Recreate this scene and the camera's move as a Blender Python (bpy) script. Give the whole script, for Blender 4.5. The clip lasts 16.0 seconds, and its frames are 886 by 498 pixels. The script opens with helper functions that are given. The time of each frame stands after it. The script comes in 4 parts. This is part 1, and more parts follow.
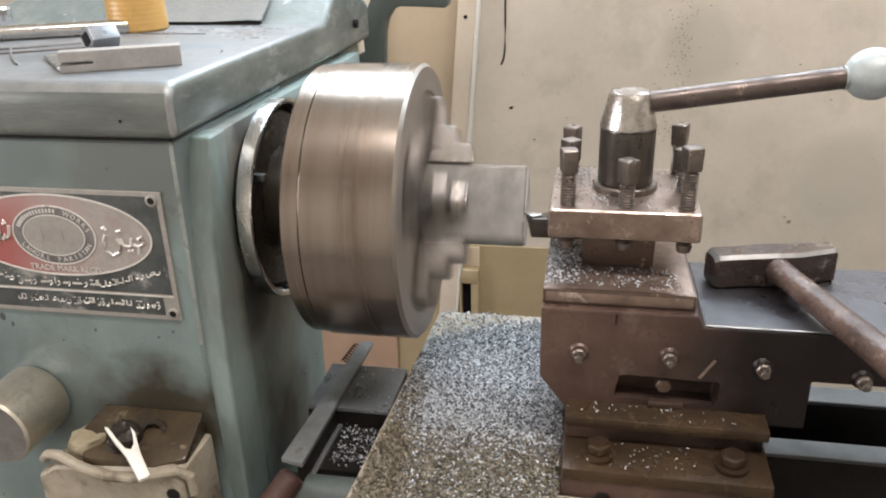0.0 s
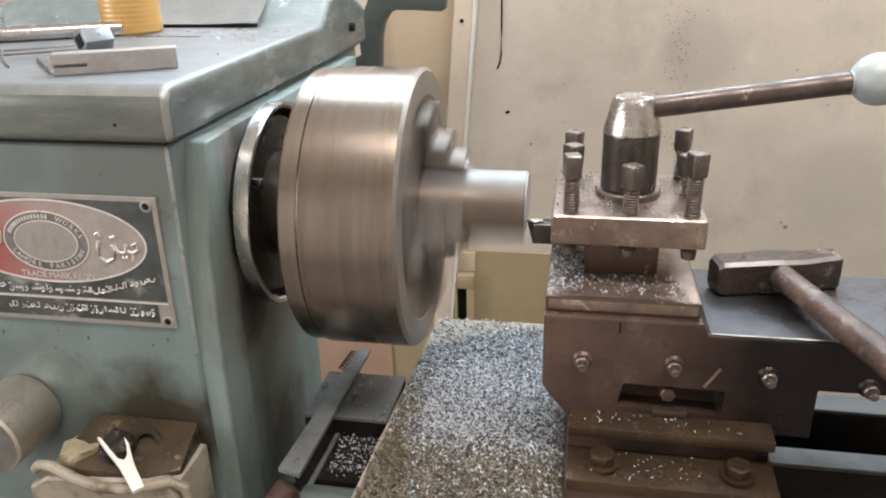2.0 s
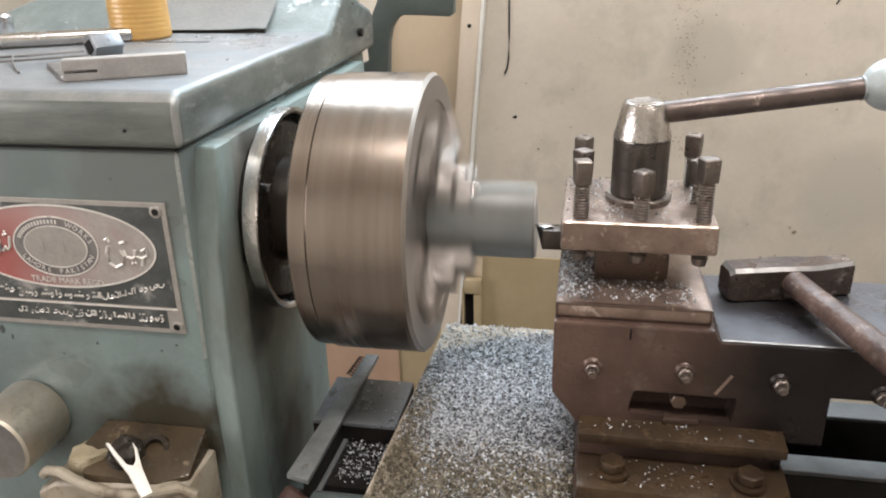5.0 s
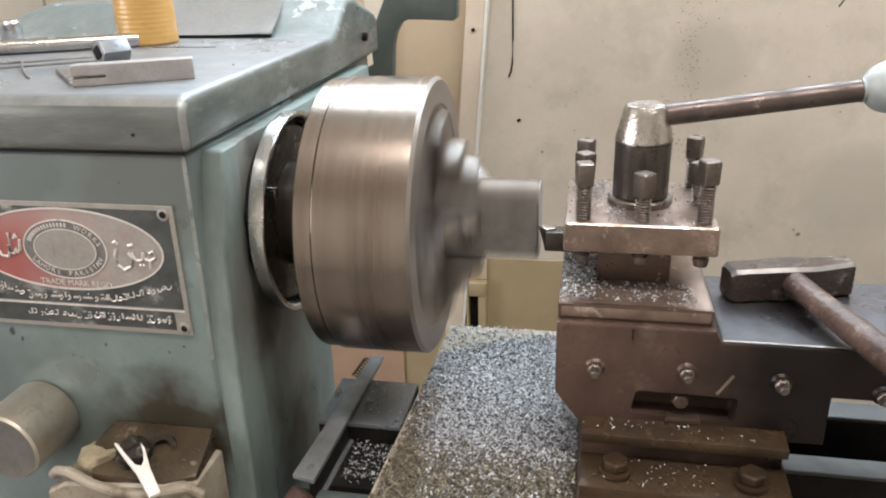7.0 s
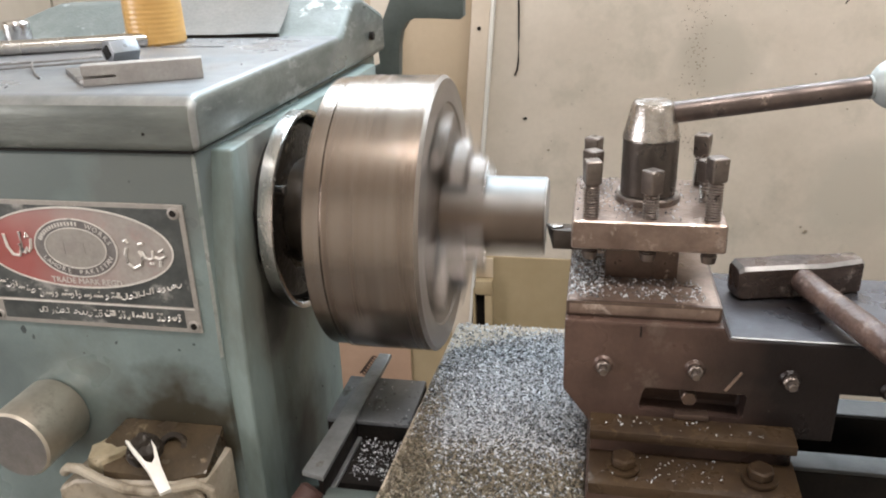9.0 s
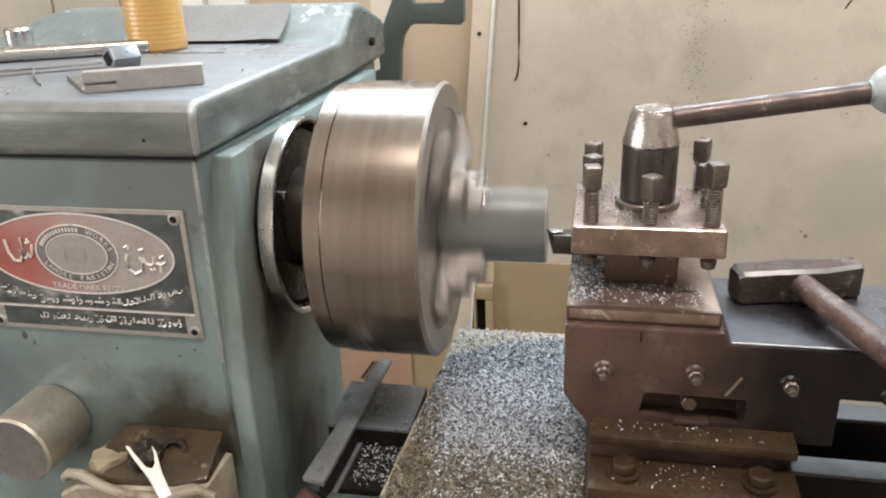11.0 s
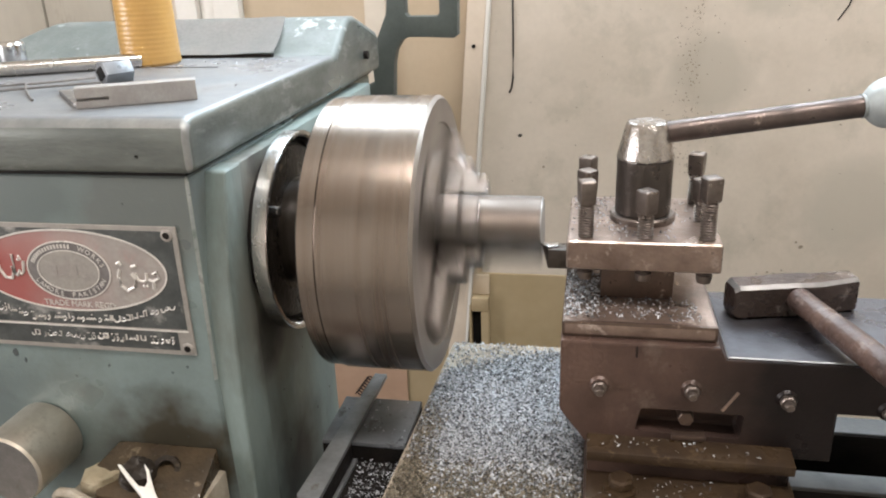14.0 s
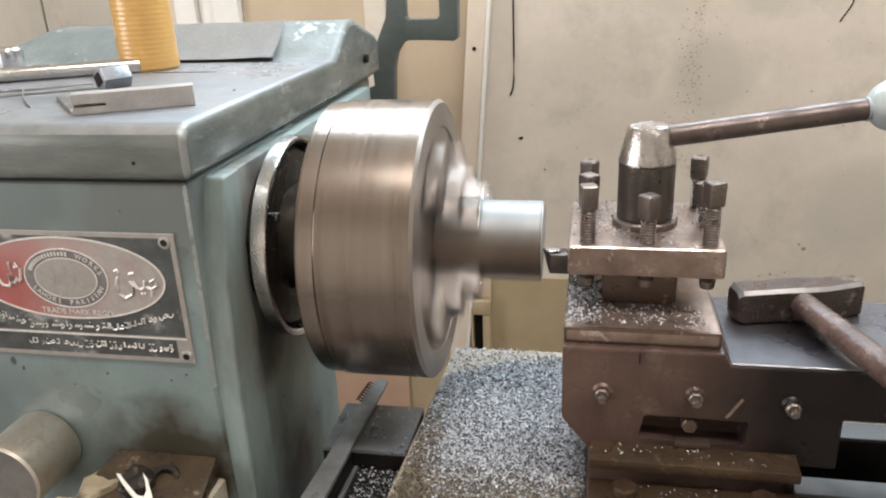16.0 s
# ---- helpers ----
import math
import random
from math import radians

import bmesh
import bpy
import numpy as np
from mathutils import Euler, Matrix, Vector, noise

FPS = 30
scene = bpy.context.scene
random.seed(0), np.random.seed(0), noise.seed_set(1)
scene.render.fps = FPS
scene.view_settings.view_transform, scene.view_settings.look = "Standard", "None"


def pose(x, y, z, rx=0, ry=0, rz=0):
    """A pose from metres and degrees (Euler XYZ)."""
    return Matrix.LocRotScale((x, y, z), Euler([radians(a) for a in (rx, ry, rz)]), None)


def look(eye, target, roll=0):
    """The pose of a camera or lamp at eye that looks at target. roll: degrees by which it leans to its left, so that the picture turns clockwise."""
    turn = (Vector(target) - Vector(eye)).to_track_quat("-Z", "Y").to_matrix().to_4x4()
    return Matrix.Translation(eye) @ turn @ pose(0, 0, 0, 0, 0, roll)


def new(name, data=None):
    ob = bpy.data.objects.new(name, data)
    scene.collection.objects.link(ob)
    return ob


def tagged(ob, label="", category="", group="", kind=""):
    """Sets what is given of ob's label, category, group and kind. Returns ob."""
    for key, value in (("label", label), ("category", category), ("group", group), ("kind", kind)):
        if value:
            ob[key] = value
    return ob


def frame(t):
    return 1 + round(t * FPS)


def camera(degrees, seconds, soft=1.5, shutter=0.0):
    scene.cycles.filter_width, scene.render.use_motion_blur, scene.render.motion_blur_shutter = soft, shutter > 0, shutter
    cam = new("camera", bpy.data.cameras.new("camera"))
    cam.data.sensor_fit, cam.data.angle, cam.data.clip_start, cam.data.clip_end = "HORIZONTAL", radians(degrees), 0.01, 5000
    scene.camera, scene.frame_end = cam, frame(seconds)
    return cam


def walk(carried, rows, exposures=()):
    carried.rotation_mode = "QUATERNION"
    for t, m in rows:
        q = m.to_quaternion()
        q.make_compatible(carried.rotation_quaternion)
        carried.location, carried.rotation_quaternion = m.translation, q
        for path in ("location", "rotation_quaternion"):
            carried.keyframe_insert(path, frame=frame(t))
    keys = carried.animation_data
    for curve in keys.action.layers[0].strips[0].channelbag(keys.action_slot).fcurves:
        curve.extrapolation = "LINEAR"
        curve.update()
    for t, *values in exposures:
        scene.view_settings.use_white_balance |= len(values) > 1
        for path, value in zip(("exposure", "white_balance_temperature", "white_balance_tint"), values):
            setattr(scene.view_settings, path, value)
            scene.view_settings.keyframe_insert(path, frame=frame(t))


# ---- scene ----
cam = camera(59.4, 16.0, 2.0, 0.6)
PATH = [
    (0, (0.146, -0.676, 1.294), (-0.208, 1.132, 0.516), -1.6),
    (0.5, (0.141, -0.675, 1.293), (-0.215, 1.134, 0.516), -1.7),
    (1, (0.139, -0.672, 1.294), (-0.203, 1.143, 0.526), -1.4),
    (1.5, (0.138, -0.67, 1.294), (-0.198, 1.147, 0.529), -1.4),
    (2, (0.137, -0.667, 1.292), (-0.197, 1.149, 0.523), -1.3),
    (2.5, (0.135, -0.667, 1.295), (-0.2, 1.15, 0.529), -1.1),
    (3, (0.135, -0.666, 1.292), (-0.197, 1.15, 0.522), -1.1),
    (3.5, (0.134, -0.664, 1.291), (-0.196, 1.151, 0.517), -1.1),
    (4, (0.134, -0.664, 1.292), (-0.202, 1.154, 0.528), -1.2),
    (6.5, (0.133, -0.67, 1.293), (-0.226, 1.147, 0.539), -1.6),
    (7, (0.136, -0.672, 1.294), (-0.226, 1.146, 0.544), -1.7),
    (7.5, (0.136, -0.675, 1.295), (-0.233, 1.142, 0.546), -1.8),
    (8, (0.137, -0.676, 1.296), (-0.237, 1.14, 0.547), -2.0),
    (8.5, (0.137, -0.677, 1.295), (-0.241, 1.139, 0.545), -2.0),
    (9, (0.134, -0.675, 1.294), (-0.241, 1.14, 0.542), -2.0),
    (11.5, (0.135, -0.676, 1.296), (-0.243, 1.145, 0.562), -2.1),
    (12, (0.136, -0.677, 1.297), (-0.239, 1.148, 0.569), -2.1),
    (12.5, (0.139, -0.677, 1.298), (-0.231, 1.149, 0.569), -2.2),
    (13, (0.139, -0.677, 1.298), (-0.235, 1.149, 0.572), -2.2),
    (13.5, (0.139, -0.673, 1.297), (-0.235, 1.151, 0.567), -2.3),
    (14, (0.135, -0.671, 1.298), (-0.233, 1.159, 0.58), -2.2),
    (14.5, (0.133, -0.671, 1.297), (-0.239, 1.161, 0.585), -2.1),
    (15, (0.133, -0.669, 1.299), (-0.236, 1.166, 0.594), -2.3),
    (15.5, (0.134, -0.668, 1.3), (-0.233, 1.167, 0.595), -2.4),
    (16, (0.135, -0.664, 1.299), (-0.238, 1.167, 0.585), -2.5),
]
walk(cam, [(t, look(eye, target, roll)) for t, eye, target, roll in PATH])

# ---- light ----
Z0 = 1.05          # height of the spindle axis
world = bpy.data.worlds.new("sky")
scene.world = world
world.use_nodes = True
wn = world.node_tree.nodes
sky = wn.new("ShaderNodeTexSky")
sky.sky_type = "NISHITA"
sky.sun_disc = False
sky.sun_elevation, sky.sun_rotation = radians(50), radians(20)
wn["Background"].inputs["Strength"].default_value = 0.1
world.node_tree.links.new(sky.outputs[0], wn["Background"].inputs["Color"])
scene.view_settings.exposure = 0.0


def area_lamp(name, eye, target, sx, sy, watts, colour):
    data = bpy.data.lights.new(name, "AREA")
    data.shape, data.size, data.size_y, data.energy, data.color = "RECTANGLE", sx, sy, watts, colour
    ob = new(name, data)
    ob.matrix_world = look(eye, target)
    return ob


area_lamp("window_daylight", (0.25, 0.735, 2.15), (0.25, -0.6, 1.45), 1.7, 0.85, 67, (0.75, 0.885, 1.0))
area_lamp("side_window_daylight", (-2.42, -1.35, 1.6), (-0.25, -0.2, 1.05), 1.3, 1.3, 50, (1.0, 0.955, 0.97))
# added overhead fill, set to light the back wall evenly
area_lamp("tube_lamp_light", (0.5, -0.70, 2.66), (0.5, -0.60, 0), 1.6, 0.25, 39, (1.0, 0.94, 0.91))


# ---- materials ----
def mat(name, c1, c2=None, rough=0.5, metal=0.0, scale=25.0, fine=350.0, bump=0.15, stain=None, stain_scale=9.0,
        stain_from=0.58, stain_width=0.12, stretch=(1, 1, 1), island=0.0, spread=0.18, fine_mix=0.35, rough_var=0.15, coat=0.0):
    """A surface with a coarse mottling, a fine grain, blots of a second colour and a fine relief, in metres."""
    m = bpy.data.materials.new(name)
    m.use_nodes = True
    nt = m.node_tree
    n, link = nt.nodes, nt.links.new
    bsdf = n["Principled BSDF"]
    c2 = c2 or tuple(0.72 * c for c in c1)
    tc = n.new("ShaderNodeTexCoord")
    mp = n.new("ShaderNodeMapping")
    mp.inputs["Scale"].default_value = stretch
    link(tc.outputs["Object"], mp.inputs["Vector"])

    def cloud(s, detail=4.0, rough_=0.6):
        t = n.new("ShaderNodeTexNoise")
        t.inputs["Scale"].default_value, t.inputs["Detail"].default_value, t.inputs["Roughness"].default_value = s, detail, rough_
        link(mp.outputs[0], t.inputs["Vector"])
        return t

    def blend(fac, a, b):
        x = n.new("ShaderNodeMix")
        x.data_type = "RGBA"
        link(fac, x.inputs["Factor"])
        for sock, v in ((x.inputs[6], a), (x.inputs[7], b)):
            if isinstance(v, tuple):
                sock.default_value = (*v, 1)
            else:
                link(v, sock)
        return x.outputs[2]

    def ramp(src, a, b, lo=0.0, hi=1.0):
        r = n.new("ShaderNodeMapRange")
        r.inputs["From Min"].default_value, r.inputs["From Max"].default_value = a, b
        r.inputs["To Min"].default_value, r.inputs["To Max"].default_value = lo, hi
        link(src, r.inputs["Value"])
        return r.outputs[0]

    big, small = cloud(scale), cloud(fine, 2.0)
    col = blend(ramp(big.outputs[0], 0.5 - spread, 0.5 + spread), c1, c2)
    col = blend(ramp(small.outputs[0], 0.35, 0.75, 0.0, fine_mix), col, tuple(0.55 * c for c in c1))
    if stain:
        spots = cloud(stain_scale, 6.0, 0.7)
        col = blend(ramp(spots.outputs[0], stain_from, stain_from + stain_width), col, stain)
    if island:
        geo = n.new("ShaderNodeNewGeometry")
        col = blend(ramp(geo.outputs["Random Per Island"], 0.48, 0.72, 0, island), col, c2)
    link(col, bsdf.inputs["Base Color"])
    link(ramp(big.outputs[0], 0.3, 0.7, max(0.04, rough - rough_var), min(1, rough + rough_var)), bsdf.inputs["Roughness"])
    bsdf.inputs["Metallic"].default_value = metal
    bsdf.inputs["Coat Weight"].default_value = coat
    if bump:
        b = n.new("ShaderNodeBump")
        b.inputs["Strength"].default_value, b.inputs["Distance"].default_value = bump, 0.002
        link(small.outputs[0], b.inputs["Height"])
        link(b.outputs[0], bsdf.inputs["Normal"])
    return m


GREEN_SOILED = mat("oil_soiled_green_paint", (0.17, 0.21, 0.19), (0.10, 0.12, 0.10), 0.42, 0, 14, 260, 0.15,
                   (0.04, 0.035, 0.025), 11, 0.52, 0.16)
LID = mat("worn_lid_paint", (0.255, 0.262, 0.275), (0.165, 0.178, 0.188), 0.36, 0.35, 8, 300, 0.10,
          (0.12, 0.135, 0.135), 9, 0.55, 0.22, fine_mix=0.22)
# rubbed paint, paler to hold the highlight along the lid rim
LID_RIM = mat("rubbed_highlight_rim", (0.37, 0.375, 0.37), (0.20, 0.21, 0.205), 0.40, 0.6, 20, 300, 0.1, (0.22, 0.24, 0.22), 16, 0.6, 0.1)
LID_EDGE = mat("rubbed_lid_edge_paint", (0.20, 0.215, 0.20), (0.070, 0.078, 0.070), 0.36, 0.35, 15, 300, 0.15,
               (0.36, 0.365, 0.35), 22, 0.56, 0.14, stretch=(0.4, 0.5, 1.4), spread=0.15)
WORN_CORNER = mat("worn_through_corner", (0.36, 0.375, 0.36), (0.20, 0.235, 0.22), 0.4, 0.3, 40, 300, 0.15, (0.15, 0.18, 0.165), 40, 0.52, 0.1)
BARE_EDGE = mat("bare_worn_edge", (0.46, 0.40, 0.35), (0.26, 0.20, 0.165), 0.36, 0.8, 60, 300, 0.15, (0.13, 0.09, 0.07), 60, 0.55, 0.12)
SHEET_METAL = mat("pale_sheet_metal", (0.46, 0.45, 0.43), (0.36, 0.35, 0.335), 0.5, 0.1, 12, 250, 0.1, (0.20, 0.19, 0.17), 14, 0.58, 0.15)
PALE_GREEN = mat("flaked_pale_green_paint", (0.165, 0.182, 0.172), (0.118, 0.134, 0.126), 0.55, 0, 22, 250, 0.25,
                 (0.34, 0.37, 0.355), 24, 0.60, 0.04)
GREEN_BODY = mat("stained_shaded_green_paint", (0.19, 0.24, 0.235), (0.135, 0.172, 0.167), 0.36, 0, 7, 260, 0.12,
                 (0.10, 0.115, 0.105), 6, 0.53, 0.3, fine_mix=0.2)


def ragged_blot(m, centre, radius, colour, core=0.55, ragged=0.05):
    """A blot of another colour and uneven outline on a material, round a place in metres."""
    nt = m.node_tree
    n, link = nt.nodes, nt.links.new
    tc, mp, add = n.new("ShaderNodeTexCoord"), n.new("ShaderNodeVectorMath"), n.new("ShaderNodeVectorMath")
    cloud, dist, rng_, mix = n.new("ShaderNodeTexNoise"), n.new("ShaderNodeVectorMath"), n.new("ShaderNodeMapRange"), n.new("ShaderNodeMix")
    cloud.inputs["Scale"].default_value, cloud.inputs["Detail"].default_value = 28, 5
    mp.operation, dist.operation, add.operation = "SCALE", "DISTANCE", "ADD"
    mp.inputs["Scale"].default_value = ragged
    link(tc.outputs["Object"], cloud.inputs["Vector"])
    link(cloud.outputs["Color"], mp.inputs[0])
    link(tc.outputs["Object"], add.inputs[0])
    link(mp.outputs[0], add.inputs[1])
    link(add.outputs[0], dist.inputs[0])
    dist.inputs[1].default_value = tuple(c + ragged / 2 for c in centre)
    rng_.inputs["From Min"].default_value, rng_.inputs["From Max"].default_value = radius, radius * core
    link(dist.outputs["Value"], rng_.inputs["Value"])
    mix.data_type = "RGBA"
    base = n["Principled BSDF"].inputs["Base Color"]
    link(base.links[0].from_socket, mix.inputs[6])
    mix.inputs[7].default_value = (*colour, 1)
    link(rng_.outputs[0], mix.inputs["Factor"])
    link(mix.outputs[2], base)


GREEN_BOSS = mat("oil_dulled_green_paint", (0.225, 0.28, 0.268), (0.15, 0.192, 0.182), 0.5, 0, 8, 260, 0.12, (0.075, 0.08, 0.068), 9, 0.50, 0.3, fine_mix=0.2, stretch=(1, 1, 0.4))
# oil and grime round the bearing ring
ragged_blot(GREEN_BOSS, (-0.157, -0.03, 1.0), 0.105, (0.125, 0.122, 0.10))
ragged_blot(GREEN_BOSS, (-0.157, -0.062, 0.966), 0.046, (0.03, 0.029, 0.024), 0.3, 0.06)
# darker towards the foot of the boss
ragged_blot(GREEN_BOSS, (-0.157, -0.02, 0.79), 0.085, (0.028, 0.026, 0.022), 0.3, 0.07)
ragged_blot(GREEN_BOSS, (-0.157, -0.052, 1.11), 0.05, (0.15, 0.143, 0.125), 0.4, 0.05)
ragged_blot(GREEN_BOSS, (-0.157, -0.045, 1.135), 0.022, (0.06, 0.06, 0.054), 0.3, 0.05)
# shade under the lid overhang, put into the body paint
ragged_blot(GREEN_BODY, (-0.215, -0.137, 1.125), 0.08, (0.105, 0.118, 0.112))
ragged_blot(GREEN_BODY, (-0.33, -0.137, 1.128), 0.07, (0.10, 0.122, 0.118))
# oil stain above the control box
ragged_blot(GREEN_BODY, (-0.226, -0.137, 0.870), 0.084, (0.037, 0.032, 0.021), 0.5, 0.085)
# darker paint beneath and to the left of the knob
ragged_blot(GREEN_BODY, (-0.345, -0.137, 0.865), 0.06, (0.06, 0.075, 0.07), 0.3)
ragged_blot(GREEN_BODY, (-0.405, -0.137, 0.93), 0.07, (0.095, 0.12, 0.12), 0.2, 0.06)
PAINT_CHIP = mat("scuffed_dark_primer", (0.06, 0.075, 0.075), (0.035, 0.042, 0.042), 0.6, 0, 80, 400, 0.2)
GREY_PAINT = mat("dark_grey_green_paint", (0.085, 0.10, 0.095), (0.065, 0.08, 0.075), 0.5, 0, 12, 200, 0.1)
CHUCK = mat("turned_chuck_steel", (0.350, 0.308, 0.276), (0.200, 0.152, 0.120), 0.25, 1.0, 9, 600, 0.015,
            stretch=(9, 0.5, 0.5), fine_mix=0.12, rough_var=0.04, spread=0.28)
CHUCK_FACE = mat("chuck_face_steel", (0.36, 0.32, 0.29), (0.24, 0.205, 0.178), 0.42, 0.85, 20, 300, 0.1, fine_mix=0.3)
JAW = mat("hardened_jaw_steel", (0.32, 0.29, 0.27), (0.18, 0.158, 0.14), 0.36, 0.95, 40, 300, 0.1, fine_mix=0.3)
DARK = mat("black_oily_iron", (0.012, 0.011, 0.0105), (0.022, 0.018, 0.016), 0.5, 0.1, 30, 300, 0.2)
STEEL = mat("bright_machined_steel", (0.66, 0.65, 0.64), (0.50, 0.48, 0.46), 0.21, 1.0, 30, 500, 0.08, fine_mix=0.2)
DULL = mat("dull_grey_steel", (0.28, 0.268, 0.26), (0.19, 0.178, 0.17), 0.42, 0.8, 45, 400, 0.2, (0.16, 0.12, 0.09), 30, 0.60, 0.1)
BLOCK = mat("clean_milled_steel", (0.42, 0.40, 0.385), (0.31, 0.29, 0.275), 0.42, 0.5, 40, 350, 0.15, (0.22, 0.185, 0.16), 30, 0.6, 0.1)
WORK = mat("mill_scale_bar_steel", (0.275, 0.288, 0.29), (0.20, 0.208, 0.21), 0.5, 0.3, 30, 300, 0.15, fine_mix=0.3)
SAWN = mat("sawn_steel_face", (0.27, 0.252, 0.235), (0.185, 0.168, 0.152), 0.55, 0.3, 45, 350, 0.25, (0.13, 0.11, 0.095), 60, 0.62, 0.1)
RUST_BROWN = mat("rust_browned_bar_steel", (0.155, 0.118, 0.092), (0.10, 0.074, 0.057), 0.42, 0.45, 30, 300, 0.15, fine_mix=0.3)
DARK_SCALE = mat("dark_mill_scale", (0.165, 0.165, 0.152), (0.11, 0.108, 0.10), 0.42, 0.45, 30, 300, 0.15, fine_mix=0.3)
SCREW = mat("dark_screw_steel", (0.22, 0.185, 0.165), (0.13, 0.105, 0.09), 0.36, 0.8, 60, 300, 0.15, (0.36, 0.32, 0.29), 60, 0.62, 0.1)
BROWN_STEEL = mat("brown_oiled_steel", (0.13, 0.088, 0.068), (0.08, 0.055, 0.043), 0.40, 0.65, 40, 300, 0.25,
                  (0.36, 0.28, 0.22), 45, 0.60, 0.08, fine_mix=0.4)
POST_STEEL = mat("tool_post_steel", (0.31, 0.228, 0.185), (0.135, 0.092, 0.072), 0.38, 0.65, 26, 300, 0.3,
                 (0.45, 0.37, 0.32), 38, 0.585, 0.1, fine_mix=0.4)
COMPOUND = mat("oil_browned_cast_iron", (0.112, 0.070, 0.055), (0.048, 0.029, 0.0235), 0.36, 0.15, 13, 280, 0.25,
               (0.165, 0.130, 0.105), 14, 0.57, 0.16, fine_mix=0.3)
SLIDE_TOP = mat("scraped_slide_top", (0.125, 0.126, 0.142), (0.07, 0.066, 0.07), 0.31, 0.6, 14, 300, 0.12, fine_mix=0.25)
OLIVE = mat("oily_cross_slide_iron", (0.068, 0.044, 0.025), (0.030, 0.018, 0.011), 0.32, 0.3, 24, 280, 0.25,
            (0.13, 0.088, 0.05), 35, 0.6, 0.12)
WALL_NORTH = mat("stained_aged_plaster", (0.66, 0.590, 0.508), (0.57, 0.506, 0.428), 0.85, 0, 6, 110, 0.14, (0.46, 0.42, 0.35), 8, 0.53, 0.22, fine_mix=0.10)
ragged_blot(WALL_NORTH, (0.335, 0.77, 1.08), 0.085, (0.50, 0.455, 0.385))
ragged_blot(WALL_NORTH, (0.60, 0.77, 0.84), 0.11, (0.525, 0.48, 0.41))
ragged_blot(WALL_NORTH, (0.42, 0.77, 1.22), 0.06, (0.50, 0.455, 0.385))
# near-black towards the right end of the slide front
ragged_blot(COMPOUND, (0.425, -0.1285, 0.958), 0.245, (0.011, 0.0077, 0.0072), 0.62, 0.07)
# dark smear with the hammer's shadow, put into the slide top's colour
ragged_blot(SLIDE_TOP, (0.30, -0.078, 1.005), 0.045, (0.030, 0.026, 0.028), 0.4, 0.05)
ragged_blot(COMPOUND, (0.20, -0.16, 0.925), 0.04, (0.022, 0.015, 0.012), 0.3, 0.06)
CAP = mat("polished_cap_steel", (0.60, 0.565, 0.54), (0.38, 0.345, 0.32), 0.25, 1.0, 60, 400, 0.2,
          (0.30, 0.22, 0.17), 50, 0.66, 0.1, rough_var=0.08)
CAP_DARK = mat("dark_post_nut_steel", (0.10, 0.085, 0.075), (0.065, 0.052, 0.045), 0.35, 0.7, 40, 350, 0.2, fine_mix=0.3)
LEVER = mat("rust_browned_rod", (0.132, 0.102, 0.09), (0.07, 0.052, 0.046), 0.36, 0.6, 45, 350, 0.12, (0.30, 0.235, 0.20), 60, 0.64, 0.06)
BALL = mat("silver_painted_ball", (0.37, 0.40, 0.40), (0.30, 0.325, 0.325), 0.40, 0.15, 30, 200, 0.1)
HAMMER = mat("forged_hammer_steel", (0.13, 0.098, 0.085), (0.045, 0.032, 0.028), 0.3, 0.75, 34, 300, 0.3, (0.40, 0.34, 0.30), 40, 0.59, 0.1)
HANDLE = mat("greasy_wooden_handle", (0.125, 0.083, 0.068), (0.034, 0.021, 0.018), 0.32, 0, 38, 250, 0.4, (0.25, 0.19, 0.16), 46, 0.58, 0.18)
WALL = mat("aged_plaster", (0.63, 0.575, 0.50), (0.55, 0.495, 0.42), 0.85, 0, 3.5, 90, 0.10, (0.42, 0.375, 0.305), 3.2, 0.52, 0.32, fine_mix=0.08)
WALL_WARM = mat("tan_plaster", (0.56, 0.455, 0.33), (0.49, 0.39, 0.275), 0.85, 0, 5, 90, 0.1, fine_mix=0.08)
WALL_BOARD = mat("weathered_wall_board", (0.42, 0.385, 0.325), (0.35, 0.32, 0.265), 0.8, 0, 6, 100, 0.15, (0.19, 0.17, 0.125), 9, 0.57, 0.14, fine_mix=0.1, stretch=(1, 1, 0.3))
WALL_PALE = mat("pale_plaster", (0.70, 0.63, 0.54), (0.62, 0.55, 0.46), 0.8, 0, 5, 90, 0.1, fine_mix=0.08)
DADO = mat("ochre_painted_dado", (0.38, 0.295, 0.18), (0.31, 0.235, 0.13), 0.6, 0, 6, 90, 0.1, (0.50, 0.40, 0.26), 4, 0.55, 0.2, fine_mix=0.1)
PINK_PATCH = mat("salmon_plaster", (0.50, 0.335, 0.235), (0.42, 0.27, 0.185), 0.7, 0, 6, 90, 0.1, fine_mix=0.1)
BOARD = mat("painted_batten", (0.68, 0.585, 0.48), (0.60, 0.505, 0.40), 0.6, 0, 8, 120, 0.15, (0.40, 0.32, 0.24), 18, 0.68, 0.06, fine_mix=0.1)
WHITE = mat("white_painted_wood", (0.78, 0.755, 0.71), (0.70, 0.675, 0.63), 0.55, 0, 8, 120, 0.1, fine_mix=0.08)
SHEET = mat("chip_board_sheet", (0.37, 0.315, 0.25), (0.24, 0.195, 0.145), 0.65, 0.0, 12, 200, 0.3, (0.17, 0.13, 0.085), 11, 0.52, 0.15)
CHIPS = mat("steel_chips", (0.93, 0.96, 1.0), (0.07, 0.07, 0.076), 0.45, 0.12, 700, 1500, 0.0, island=1.0, fine_mix=0.1, spread=0.7)
